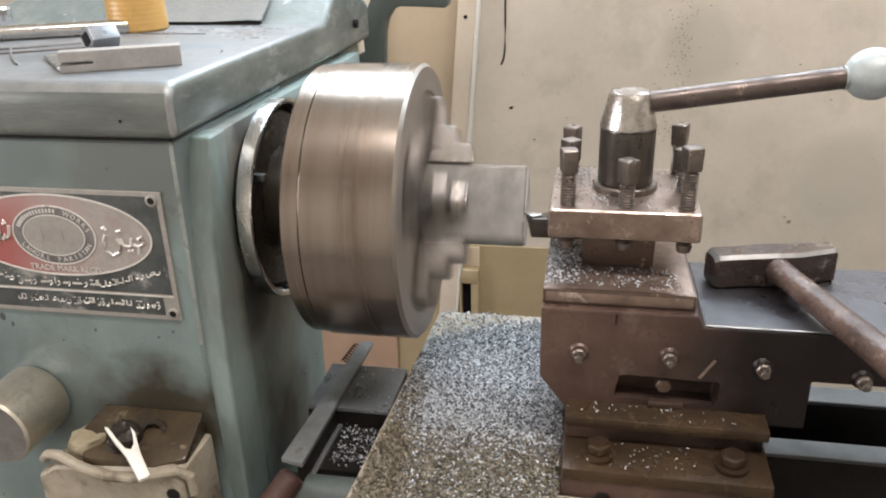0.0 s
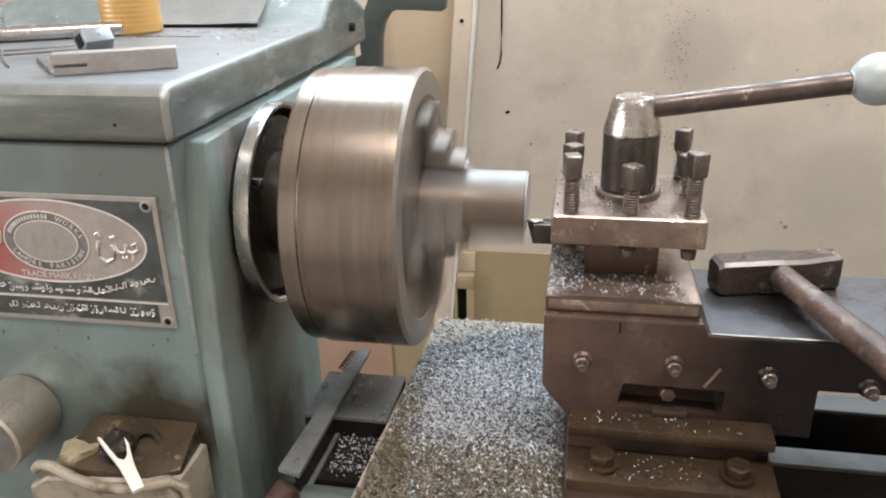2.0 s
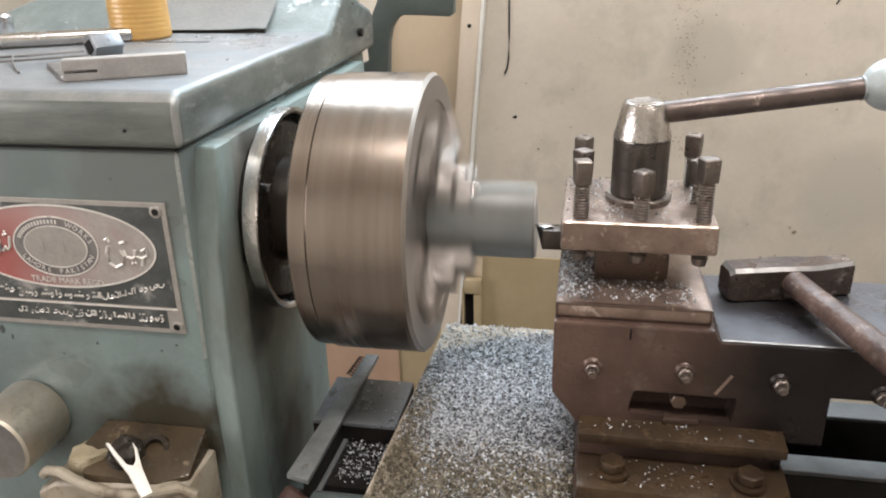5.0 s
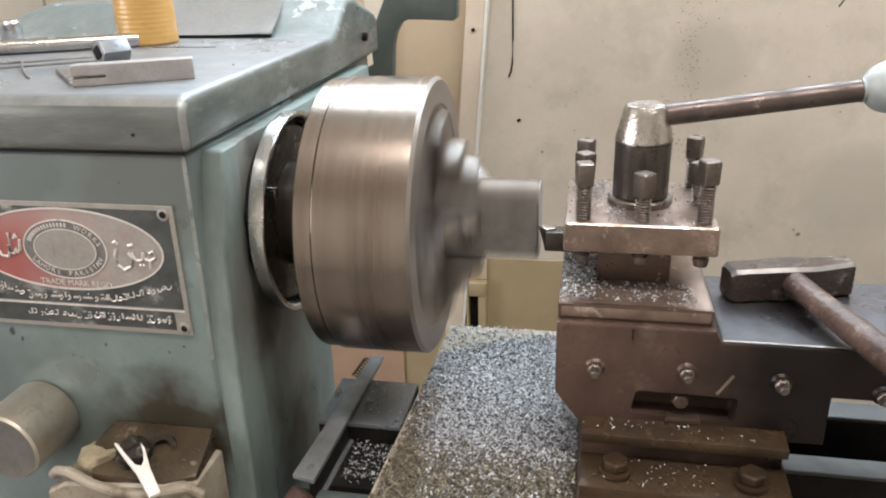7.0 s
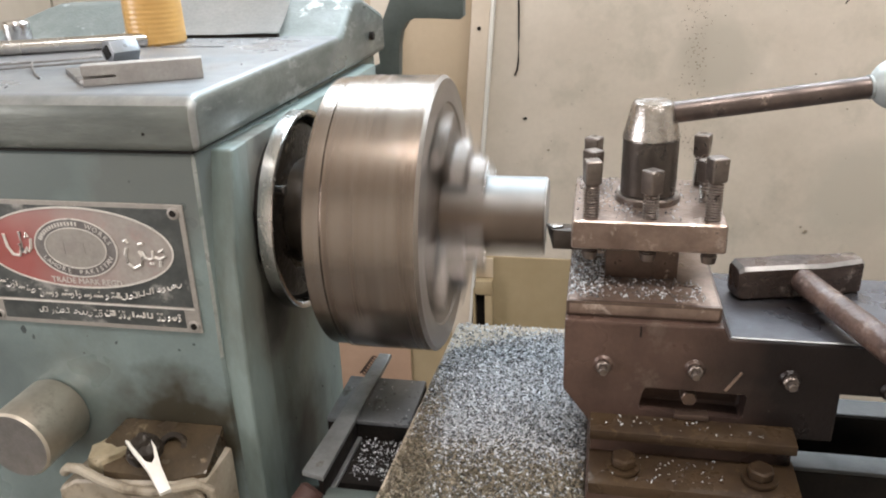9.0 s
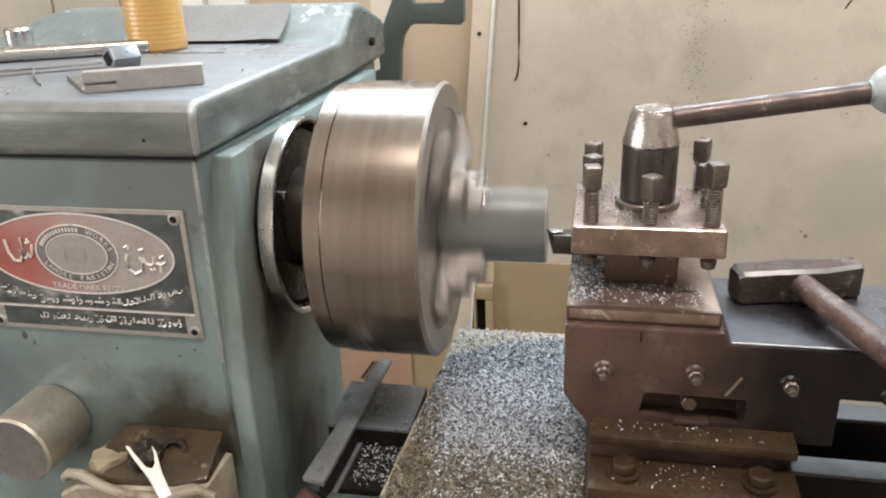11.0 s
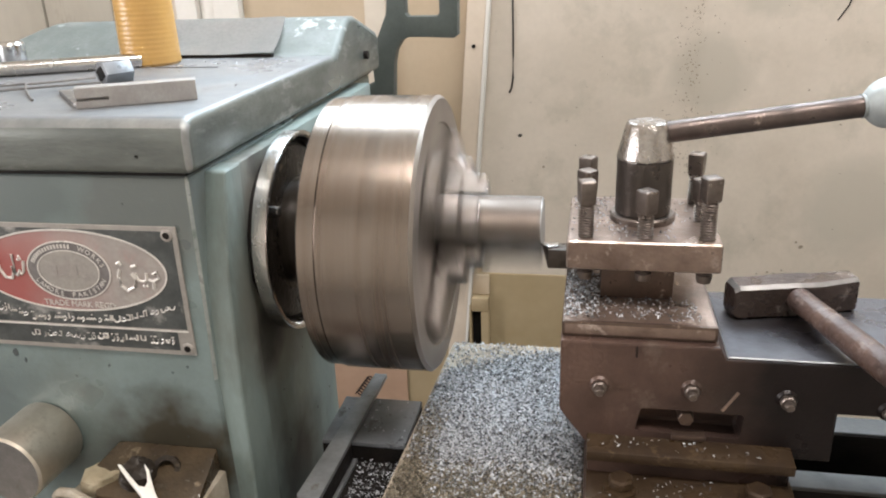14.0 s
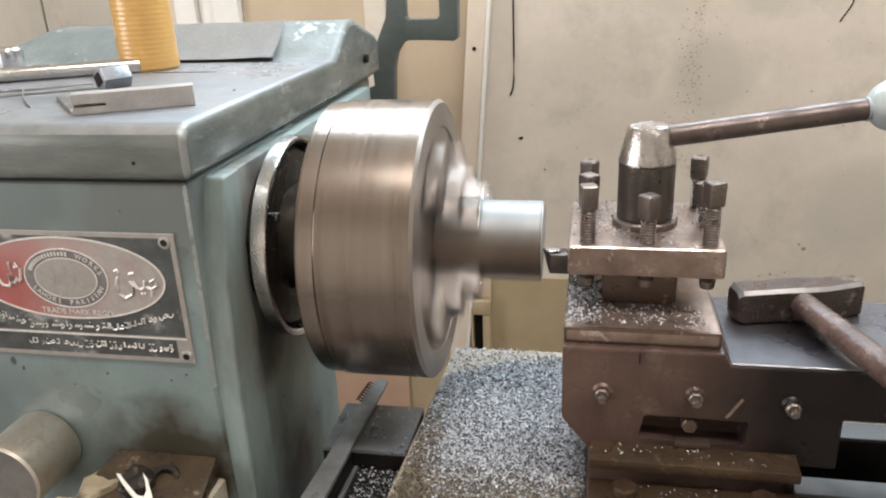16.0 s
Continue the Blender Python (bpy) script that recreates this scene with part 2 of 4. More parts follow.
CHIPS_BROWN = mat("oily_brown_chips", (0.36, 0.305, 0.22), (0.06, 0.048, 0.032), 0.4, 0.25, 700, 1500, 0.0, island=0.9, fine_mix=0.1, spread=0.6)
BED = mat("bed_iron", (0.25, 0.262, 0.28), (0.15, 0.156, 0.165), 0.36, 0.4, 20, 300, 0.15, (0.06, 0.05, 0.045), 25, 0.6, 0.1)
BED_BRIGHT = mat("polished_bed_way", (0.078, 0.078, 0.079), (0.056, 0.056, 0.056), 0.5, 0.15, 20, 300, 0.1, fine_mix=0.2)
STRAP = mat("flat_strap_steel", (0.30, 0.31, 0.312), (0.18, 0.182, 0.184), 0.38, 0.55, 22, 300, 0.2, (0.14, 0.11, 0.09), 30, 0.6, 0.1)
RUST = mat("red_brown_rust", (0.065, 0.027, 0.02), (0.04, 0.018, 0.014), 0.6, 0.2, 40, 300, 0.3)
GRIMY = mat("grimy_white_casting", (0.40, 0.355, 0.285), (0.23, 0.19, 0.135), 0.5, 0.1, 22, 250, 0.3, (0.10, 0.075, 0.05), 22, 0.56, 0.13)
TAN_LUMP = mat("yellowed_putty", (0.36, 0.31, 0.215), (0.25, 0.205, 0.13), 0.6, 0, 45, 250, 0.5, (0.13, 0.10, 0.06), 40, 0.58, 0.12)
OILY_BLACK = mat("greasy_black_iron", (0.035, 0.027, 0.02), (0.018, 0.014, 0.011), 0.3, 0.2, 30, 250, 0.4, (0.12, 0.095, 0.065), 40, 0.6, 0.1)
OILY = mat("oil_pool_casting", (0.075, 0.053, 0.031), (0.030, 0.021, 0.013), 0.2, 0.1, 34, 250, 0.35, (0.17, 0.13, 0.085), 44, 0.6, 0.09)
PLASTIC = mat("white_plastic", (0.84, 0.81, 0.77), (0.72, 0.68, 0.62), 0.4, 0, 40, 250, 0.05, fine_mix=0.1)
PIT = mat("crumbled_plaster", (0.34, 0.29, 0.225), (0.24, 0.20, 0.155), 0.9)
BRASSY = mat("yellowed_steel_knob", (0.68, 0.635, 0.55), (0.46, 0.41, 0.335), 0.38, 0.85, 25, 350, 0.06, (0.36, 0.31, 0.25), 30, 0.58, 0.12, fine_mix=0.15, rough_var=0.12)
AMBER = mat("amber_plastic", (0.52, 0.31, 0.10), (0.44, 0.25, 0.075), 0.32, 0, 20, 200, 0.03, fine_mix=0.1)
PLATE_METAL = mat("etched_aluminium", (0.43, 0.405, 0.375), (0.32, 0.295, 0.27), 0.42, 0.6, 30, 300, 0.1, (0.30, 0.27, 0.25), 30, 0.58, 0.1)
PLATE_BLACK = mat("worn_black_enamel", (0.045, 0.05, 0.05), (0.09, 0.095, 0.09), 0.45, 0.2, 40, 300, 0.15, (0.36, 0.345, 0.325), 22, 0.55, 0.14)
PLATE_FIELD = mat("worn_red_enamel", (0.42, 0.385, 0.355), (0.30, 0.265, 0.245), 0.45, 0.35, 30, 300, 0.1, (0.36, 0.25, 0.23), 26, 0.55, 0.16)
ragged_blot(PLATE_FIELD, (-0.372, -0.139, 1.055), 0.125, (0.37, 0.24, 0.222))
ragged_blot(PLATE_FIELD, (-0.362, -0.139, 1.044), 0.074, (0.33, 0.10, 0.09), 0.3)
PLATE_SEAL = mat("worn_grey_enamel", (0.20, 0.185, 0.18), (0.075, 0.062, 0.06), 0.45, 0.2, 40, 300, 0.1, (0.36, 0.33, 0.31), 40, 0.6, 0.12)
INK = mat("raised_bare_lettering", (0.74, 0.71, 0.67), (0.62, 0.58, 0.54), 0.4, 0.4, 60, 300, 0.05)
CONCRETE = mat("concrete", (0.28, 0.26, 0.235), (0.21, 0.195, 0.175), 0.85, 0, 4, 80, 0.3, (0.10, 0.09, 0.08), 3, 0.6, 0.15)
for oily, level in ((DARK, 0.1), (COMPOUND, 0.24), (OLIVE, 0.3), (HANDLE, 0.3), (OILY_BLACK, 0.3)):
    oily.node_tree.nodes["Principled BSDF"].inputs["Specular IOR Level"].default_value = level
GLASS = bpy.data.materials.new("window_glass")
GLASS.use_nodes = True
GLASS.node_tree.nodes["Principled BSDF"].inputs["Transmission Weight"].default_value = 1.0
GLASS.node_tree.nodes["Principled BSDF"].inputs["Roughness"].default_value = 0.05
TUBE = bpy.data.materials.new("lamp_diffuser")
TUBE.use_nodes = True
TUBE.node_tree.nodes["Principled BSDF"].inputs["Emission Color"].default_value = (1, 0.97, 0.93, 1)
TUBE.node_tree.nodes["Principled BSDF"].inputs["Emission Strength"].default_value = 6.0


# ---- builders ----
def thing(name, label, category, group="", at=(0, 0, 0), kind=""):
    ob = new(name)
    ob.location = at
    ob.empty_display_size = 0.02
    return tagged(ob, label, category, group, kind)


def part(name, bm, material, parent=None, label="", sharp=32):
    """Links a bmesh as one mesh object under a thing or a part."""
    bm.normal_update()
    for f in bm.faces:
        f.smooth = True
    for e in bm.edges:
        e.smooth = len(e.link_faces) == 2 and e.calc_face_angle(0) < radians(sharp)
    me = bpy.data.meshes.new(name)
    bm.to_mesh(me)
    bm.free()
    me.materials.append(material)
    ob = new(name, me)
    ob.parent = parent
    return tagged(ob, label) if label else ob


def edge_surface(ob, material, least=0.97):
    """Gives the rounded edges of a boxy part their own surface."""
    ob.data.materials.append(material)
    for p in ob.data.polygons:
        if max(abs(c) for c in p.normal) < least:
            p.material_index = len(ob.data.materials) - 1
    return ob


def soften(bm, width, segments=2, angle=30):
    if width:
        edges = [e for e in bm.edges if len(e.link_faces) == 2 and e.calc_face_angle(0) > radians(angle)]
        bmesh.ops.bevel(bm, geom=edges, offset=width, segments=segments, affect="EDGES", profile=0.6, clamp_overlap=True)
    return bm


def box(x0, x1, y0, y1, z0, z1, bevel=0.0, segments=2, m=None):
    bm = bmesh.new()
    bmesh.ops.create_cube(bm, size=1)
    for v in bm.verts:
        v.co = Vector(((x0 + x1) / 2 + v.co.x * (x1 - x0), (y0 + y1) / 2 + v.co.y * (y1 - y0), (z0 + z1) / 2 + v.co.z * (z1 - z0)))
    soften(bm, bevel, segments)
    if m:
        bm.transform(m)
    return bm


def prism(points, lo, hi, axis="y", bevel=0.0, segments=2):
    """A flat outline, pulled from lo to hi along an axis. Outline: (x, z) for y, (y, z) for x, (x, y) for z."""
    bm = bmesh.new()

    def at(a, b, c):
        return {"y": (a, c, b), "x": (c, a, b), "z": (a, b, c)}[axis]
    low = [bm.verts.new(at(a, b, lo)) for a, b in points]
    high = [bm.verts.new(at(a, b, hi)) for a, b in points]
    bm.faces.new(low)
    bm.faces.new(high[::-1])
    for i in range(len(points)):
        j = (i + 1) % len(points)
        bm.faces.new((low[j], low[i], high[i], high[j]))
    bmesh.ops.recalc_face_normals(bm, faces=bm.faces)
    return soften(bm, bevel, segments)


def spun(profile, m=None, n=64, closed=False):
    """A profile of (along, radius), turned about the x axis."""
    bm = bmesh.new()
    rings = []
    for a, r in profile:
        if r < 1e-6:
            rings.append([bm.verts.new((a, 0, 0))])
        else:
            rings.append([bm.verts.new((a, r * math.cos(2 * math.pi * k / n), r * math.sin(2 * math.pi * k / n))) for k in range(n)])
    pairs = list(zip(rings, rings[1:])) + ([(rings[-1], rings[0])] if closed else [])
    for A, B in pairs:
        for k in range(n):
            j = (k + 1) % n
            vs = [A[k % len(A)], A[j % len(A)], B[j % len(B)], B[k % len(B)]]
            vs = list(dict.fromkeys(vs))
            if len(vs) > 2:
                bm.faces.new(vs)
    bmesh.ops.recalc_face_normals(bm, faces=bm.faces)
    if m:
        bm.transform(m)
    return bm


def along(p, q):
    """The frame whose x axis goes from p to q, with p as its origin."""
    d = Vector(q) - Vector(p)
    return Matrix.Translation(p) @ d.to_track_quat("X", "Z").to_matrix().to_4x4()


def rod(p, q, r, r2=None, n=24, chamfer=0.0):
    length = (Vector(q) - Vector(p)).length
    r2 = r if r2 is None else r2
    c = chamfer
    prof = [(0, 0), (0, r - c), (c, r), (length - c, r2), (length, r2 - c), (length, 0)] if c else [(0, 0), (0, r), (length, r2), (length, 0)]
    return spun(prof, along(p, q), n)


def tube_path(pts, r, n=8):
    """A round wire through points."""
    bm = bmesh.new()
    pts = [Vector(p) for p in pts]
    rings = []
    for i, p in enumerate(pts):
        d = (pts[min(i + 1, len(pts) - 1)] - pts[max(i - 1, 0)]).normalized()
        q = d.to_track_quat("X", "Z")
        rings.append([bm.verts.new(p + q @ Vector((0, r * math.cos(2 * math.pi * k / n), r * math.sin(2 * math.pi * k / n)))) for k in range(n)])
    for A, B in zip(rings, rings[1:]):
        for k in range(n):
            bm.faces.new((A[k], A[(k + 1) % n], B[(k + 1) % n], B[k]))
    bm.faces.new(rings[0][::-1])
    bm.faces.new(rings[-1])
    bmesh.ops.recalc_face_normals(bm, faces=bm.faces)
    return bm


def joined(*bms):
    out = bmesh.new()
    for b in bms:
        me = bpy.data.meshes.new("joint")
        b.to_mesh(me)
        b.free()
        out.from_mesh(me)
        bpy.data.meshes.remove(me)
    return out


def cut(ob, bm):
    """Takes the shape bm out of a mesh object."""
    me = bpy.data.meshes.new("cutter")
    bm.to_mesh(me)
    bm.free()
    tool = new("cutter", me)
    mod = ob.modifiers.new("cut", "BOOLEAN")
    mod.operation, mod.solver, mod.object = "DIFFERENCE", "EXACT", tool
    bpy.context.view_layer.update()
    done = bpy.data.meshes.new_from_object(ob.evaluated_get(bpy.context.evaluated_depsgraph_get()))
    ob.modifiers.clear()
    ob.data = done
    bpy.data.objects.remove(tool)
    for p in done.polygons:
        p.use_smooth = False


def lumpy(bm, depth, scale):
    """Break a clean form up into a caked, uneven lump."""
    bmesh.ops.triangulate(bm, faces=bm.faces)
    bmesh.ops.subdivide_edges(bm, edges=bm.edges, cuts=2, use_grid_fill=True)
    for v in bm.verts:
        v.co += depth * (noise.noise_vector(v.co * scale) * 0.7 + 0.3 * noise.noise_vector(v.co * scale * 2.7))
    return bm


def hexagon(p, q, r, dome=0.0):
    """A hexagonal head from p to q."""
    bm = rod(p, q, r, n=6)
    return soften(bm, dome, 1)


# ---- the room ----
def structure(name, bm, material, label, category, parent=None):
    return tagged(part(name, bm, material, parent), label, category, kind="structure")


def build_room():
    structure("floor", box(-2.6, 2.6, -2.6, 0.95, -0.1, 0.0), CONCRETE, "stained grey concrete workshop floor", "floor")
    structure("ceiling", box(-2.6, 2.6, -2.6, 0.95, 2.8, 2.95), WALL_PALE, "pale plastered workshop ceiling", "ceiling")
    structure("wall_west", joined(box(-2.6, -2.45, -2.45, -2.05, 0, 2.8), box(-2.6, -2.45, -0.65, 0.93, 0, 2.8), box(-2.6, -2.45, -2.05, -0.65, 0, 0.9), box(-2.6, -2.45, -2.05, -0.65, 2.3, 2.8)), WALL, "beige plastered side wall with an open window", "wall")
    structure("wall_east", box(2.45, 2.6, -2.45, 0.93, 0, 2.8), WALL, "plain beige plastered side wall", "wall")
    structure("wall_south", box(-2.45, 2.45, -2.6, -2.45, 0, 2.8), WALL, "plain beige plastered wall", "wall")
    # back wall: plaster to the east of the batten, with a high window in it
    wx0, wx1, wz0, wz1 = -0.62, 1.12, 1.70, 2.62
    y0, y1 = 0.77, 0.92
    north = joined(box(-0.075, 0.13, y0, y1, 0.685, wz0), box(0.13, 2.45, y0, y1, 0.0, wz0), box(wx1, 2.45, y0, y1, wz0, wz1), box(-0.075, 2.45, y0, y1, wz1, 2.8))
    structure("wall_north", north, WALL_NORTH, "aged beige plaster wall with dark specks and cracks", "wall")
    low = box(-2.45, 0.13, y0 - 0.004, y1, 0, 0.685, 0.002)
    structure("dado", low, DADO, "ochre painted lower part of the wall", "wall")
    structure("wall_patch", box(-0.62, -0.243, y0 - 0.010, y0 - 0.0045, 0.30, 0.683, 0.002), PINK_PATCH, "salmon plaster patch low on the wall", "wall")
    structure("wall_recess", box(-0.245, -0.075, y0 + 0.02, y1, 0.685, 1.7), WALL_WARM, "tan plaster strip beside the batten", "wall")
    structure("wall_pilaster", box(-0.285, -0.245, y0 - 0.004, y1, 0.685, 1.7, 0.003), WALL_PALE, "narrow pale plaster pilaster", "wall")
    structure("wall_bay", box(-0.522, -0.285, y0, y1, 0.685, 1.7), WALL_WARM, "grey-tan plaster bay of the wall", "wall")
    structure("wall_upper_west", joined(box(-2.45, wx0, y0, y1, 1.7, 2.8), box(wx0, -0.075, y0, y1, wz1, 2.8)), WALL, "beige plaster above the panels", "wall")
    # boarded west stretch of the back wall
    boards = thing("wall_boarding", "row of beige painted upright wall boards", "wall", kind="structure")
    x = -0.795
    for k, w in enumerate((0.148, 0.15, 0.146, 0.15, 0.148, 0.15, 0.15, 0.15, 0.15, 0.15)):
        part("board", box(x - w, x - 0.003, y0 - 0.003 * (k % 2), y1, 0.685, 1.7, 0.002), WALL_BOARD, boards)
        x -= w
    # white door frame and the pale leaf beside it
    frame_ = thing("door_frame", "white painted door frame with a pale panel", "door frame", kind="structure")
    part("panel", box(-0.795, -0.655, y0 + 0.005, y1, 0.685, 1.7, 0.002), WALL_PALE, frame_)
    part("jamb", box(-0.655, -0.612, y0 - 0.014, y1, 0.685, 1.7, 0.004), WHITE, frame_)
    part("stop", box(-0.610, -0.578, y0 - 0.002, y1, 0.685, 1.7, 0.003), WHITE, frame_)
    part("jamb", box(-0.576, -0.524, y0 - 0.018, y1, 0.685, 1.7, 0.004), WHITE, frame_)
    # leaning batten with its bright edge strip
    batten = thing("batten", "leaning beige painted batten with a bright edge strip", "batten", kind="structure")
    lean = 0.082
    zb, zt = 0.30, 1.69
    def bx(z, off):
        return -0.1435 + lean * (z - 0.55) + off
    part("plank", prism([(bx(zb, 0), zb), (bx(zb, 0.034), zb), (bx(zt, 0.034), zt), (bx(zt, 0), zt)], y0 - 0.024, y0 - 0.004, "y", 0.003), BOARD, batten)
    part("edge_strip", prism([(bx(zb, 0.0345), zb), (bx(zb, 0.0405), zb), (bx(zt, 0.0405), zt), (bx(zt, 0.0345), zt)], y0 - 0.03, y0 - 0.004, "y", 0.0015), WHITE, batten, "bright white edge strip")
    for z in (1.135, 0.78):
        part("nail", rod((bx(z, 0.016), y0 - 0.027, z), (bx(z, 0.016), y0 - 0.0238, z), 0.0035, n=12), DARK, batten, "dark nail head")
    # bench panel with a dark slot under the batten
    niche = thing("wall_cabinet", "low ochre painted cabinet front with a dark slot", "cabinet")
    part("frame", joined(box(-0.100, -0.0955, y0 - 0.03, y0 - 0.006, 0.0, 0.625, 0.001), box(-0.0950, -0.060, y0 - 0.03, y0 - 0.006, 0.610, 0.64, 0.002),
                         box(-0.0755, -0.060, y0 - 0.03, y0 - 0.006, 0.0, 0.609, 0.002)), DADO, niche)
    part("slot", box(-0.0950, -0.0760, y0 - 0.013, y0 - 0.006, 0.0, 0.609), DARK, niche, "dark open slot")
    part("rail", box(-0.100, -0.060, y0 - 0.012, y0 - 0.006, 0.641, 0.684, 0.002), WALL_WARM, niche)
    # high window
    win = thing("window_1", "wide white framed workshop window, daylight behind", "window", kind="structure")
    part("window_frame", joined(box(wx0, wx1, y0, y0 + 0.05, wz0, wz0 + 0.05, 0.004), box(wx0, wx1, y0, y0 + 0.05, wz1 - 0.05, wz1, 0.004),
                                box(wx0, wx0 + 0.05, y0, y0 + 0.05, wz0 + 0.05, wz1 - 0.05, 0.004), box(wx1 - 0.05, wx1, y0, y0 + 0.05, wz0 + 0.05, wz1 - 0.05, 0.004)), WHITE, win)
    for a, b in ((wx0 + 0.05, 0.22), (0.28, wx1 - 0.05)):
        p = part("pane", box(a, b, y0 + 0.02, y0 + 0.026, wz0 + 0.05, wz1 - 0.05), GLASS, win)
        p.visible_shadow = False
    part("mullion", box(0.22, 0.28, y0, y0 + 0.05, wz0 + 0.05, wz1 - 0.05, 0.004), WHITE, win)
    # tube lamp on the ceiling, unseen, added to go with the fill light
    lamp = thing("ceiling_lamp", "long white tube lamp under the ceiling, added unseen for fill light", "lamp")
    part("housing", box(-0.15, 1.15, -0.77, -0.63, 2.72, 2.8, 0.01), WHITE, lamp)
    part("diffuser", rod((-0.1, -0.70, 2.697), (1.1, -0.70, 2.697), 0.02), TUBE, lamp)
    # chips, holes and marks in the plaster
    rnd = random.Random(5)
    wall = bpy.data.objects["wall_north"]

    def pit(x, z, r, material=DARK):
        n = 9
        pts = [(x + r * rnd.uniform(0.6, 1.2) * math.cos(6.283 * k / n), z + 0.8 * r * rnd.uniform(0.5, 1.2) * math.sin(6.283 * k / n)) for k in range(n)]
        part("plaster_pit", prism(pts, 0.7685, 0.7705, "y"), material, wall, "dark pit in the plaster")
    pit(0.0015, 0.967, 0.0042)
    for x, z, r in ((0.046, 0.908, 0.0032), (0.051, 0.925, 0.0014), (0.021, 1.03, 0.0016), (0.105, 1.02, 0.0014), (0.105, 0.95, 0.0016), (0.342, 1.012, 0.002), (0.395, 1.051, 0.0016),
                    (0.521, 0.761, 0.0045), (0.512, 0.77, 0.0025), (0.468, 0.708, 0.0028), (0.449, 0.704, 0.0022), (0.493, 0.713, 0.002), (0.48, 0.706, 0.0018), (0.559, 0.99, 0.0022), (0.5, 1.05, 0.002)):
        pit(x, z, r, PIT)
    for k in range(240):   # crumbled streak
        z = rnd.uniform(0.90, 1.30)
        x = 0.30 + 0.045 * (z - 1.05) + rnd.gauss(0, 0.014)
        pit(x, z, rnd.uniform(0.0006, 0.0017), PIT)
    for k in range(110):
        pit(rnd.uniform(-0.05, 0.95), rnd.uniform(0.75, 1.35), rnd.uniform(0.0005, 0.0012), PIT)
    tagged(part("hanging_wire", tube_path([(-0.0115, 0.766, 1.40), (-0.0118, 0.766, 1.28), (-0.011, 0.766, 1.2), (-0.0105, 0.766, 1.12), (-0.011, 0.766, 1.075), (-0.0135, 0.766, 1.058), (-0.018, 0.766, 1.048)], 0.0016), DARK),
                   "thin dark wire hanging down the plaster wall", "wire")
    tagged(part("scratch", tube_path([(0.53, 0.7695, 1.165), (0.545, 0.7695, 1.19), (0.553, 0.7695, 1.225)], 0.0012, 6), DARK, wall), "dark scratch")


# ---- lathe headstock ----
def build_headstock():
    h = thing("lathe_headstock", "blue-green painted lathe headstock with oil stains and a worn metal lid", "lathe headstock")
    yf = -0.137
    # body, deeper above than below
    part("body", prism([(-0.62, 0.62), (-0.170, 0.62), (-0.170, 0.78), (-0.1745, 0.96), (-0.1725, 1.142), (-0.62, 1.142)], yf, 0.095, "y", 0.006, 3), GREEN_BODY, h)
    body = h.children[0]
    body.data.materials.append(WORN_CORNER)
    for p in body.data.polygons:
        if p.normal.x > 0.42 and p.normal.y < -0.42 and p.center.z > 0.9:
            p.material_index = 1
    part("rear_housing", box(-0.62, -0.176, 0.0955, 0.40, 0.985, 1.141, 0.006), GREEN_SOILED, h)
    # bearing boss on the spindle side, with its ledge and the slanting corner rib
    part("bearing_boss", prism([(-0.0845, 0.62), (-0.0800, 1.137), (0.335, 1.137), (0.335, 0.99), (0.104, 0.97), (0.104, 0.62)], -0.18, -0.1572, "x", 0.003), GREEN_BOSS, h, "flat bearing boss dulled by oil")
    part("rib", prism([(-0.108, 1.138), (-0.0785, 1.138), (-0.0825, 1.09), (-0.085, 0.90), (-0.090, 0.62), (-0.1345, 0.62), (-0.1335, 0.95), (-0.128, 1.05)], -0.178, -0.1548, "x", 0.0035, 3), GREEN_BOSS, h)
    part("bearing_pad", spun([(-0.160, 0.0), (-0.160, 0.082), (-0.1472, 0.082), (-0.1472, 0.0)], pose(0, 0, Z0), 64), DARK, h, "dark oily bearing pad")
    ring = part("bearing_ring", spun([(-0.1475, 0.0765), (-0.1475, 0.0955), (-0.1355, 0.0955), (-0.1345, 0.0945), (-0.1345, 0.0915), (-0.137, 0.0895), (-0.1465, 0.0885)], pose(0, 0, Z0), 96, True), STEEL, h, "bright steel bearing ring")
    part("ring_well", spun([(-0.1471, 0.0), (-0.1471, 0.0880), (-0.1462, 0.0885), (-0.1462, 0.0)], pose(0, 0, Z0), 64), DARK, h, "dark oily recess")
    part("bearing_cap", spun([(-0.1465, 0.03), (-0.1465, 0.084), (-0.1430, 0.083), (-0.1415, 0.08), (-0.1415, 0.03)], pose(0, 0, Z0), 64, True), OILY_BLACK, h, "black bearing cap")
    for a in (148, 28, 268):
        y, z = 0.0735 * math.cos(radians(a)), Z0 + 0.0735 * math.sin(radians(a))
        part("cap_screw", hexagon((-0.1415, y, z), (-0.132, y, z), 0.0056, 0.0008), STEEL, ring)
    # lid
    arc = [(-0.126 - 0.015 * math.cos(a), 1.170 + 0.017 * math.sin(a)) for a in np.linspace(0, math.pi / 2, 9)]
    prof = [(-0.141, 1.1435)] + arc + [ (0.218, 1.187), (0.232, 1.190), (0.278, 1.221), (0.290, 1.2245), (0.315, 1.2245), (0.41, 1.196), (0.42, 1.19), (0.42, 1.1435)]
    lid = prism(prof, -0.625, -0.1655, "x", 0.008, 4)
    for v in lid.verts:
        if v.co.x < -0.58:
            v.co.x += 2.2 * max(0.0, v.co.z - 1.188) - 0.03
    lid_ob = part("lid", lid, LID, h, "worn grey-green metal lid with rubbed edges and a painted highlight", sharp=50)
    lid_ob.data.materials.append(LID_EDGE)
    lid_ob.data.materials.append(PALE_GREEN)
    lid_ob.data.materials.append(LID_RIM)
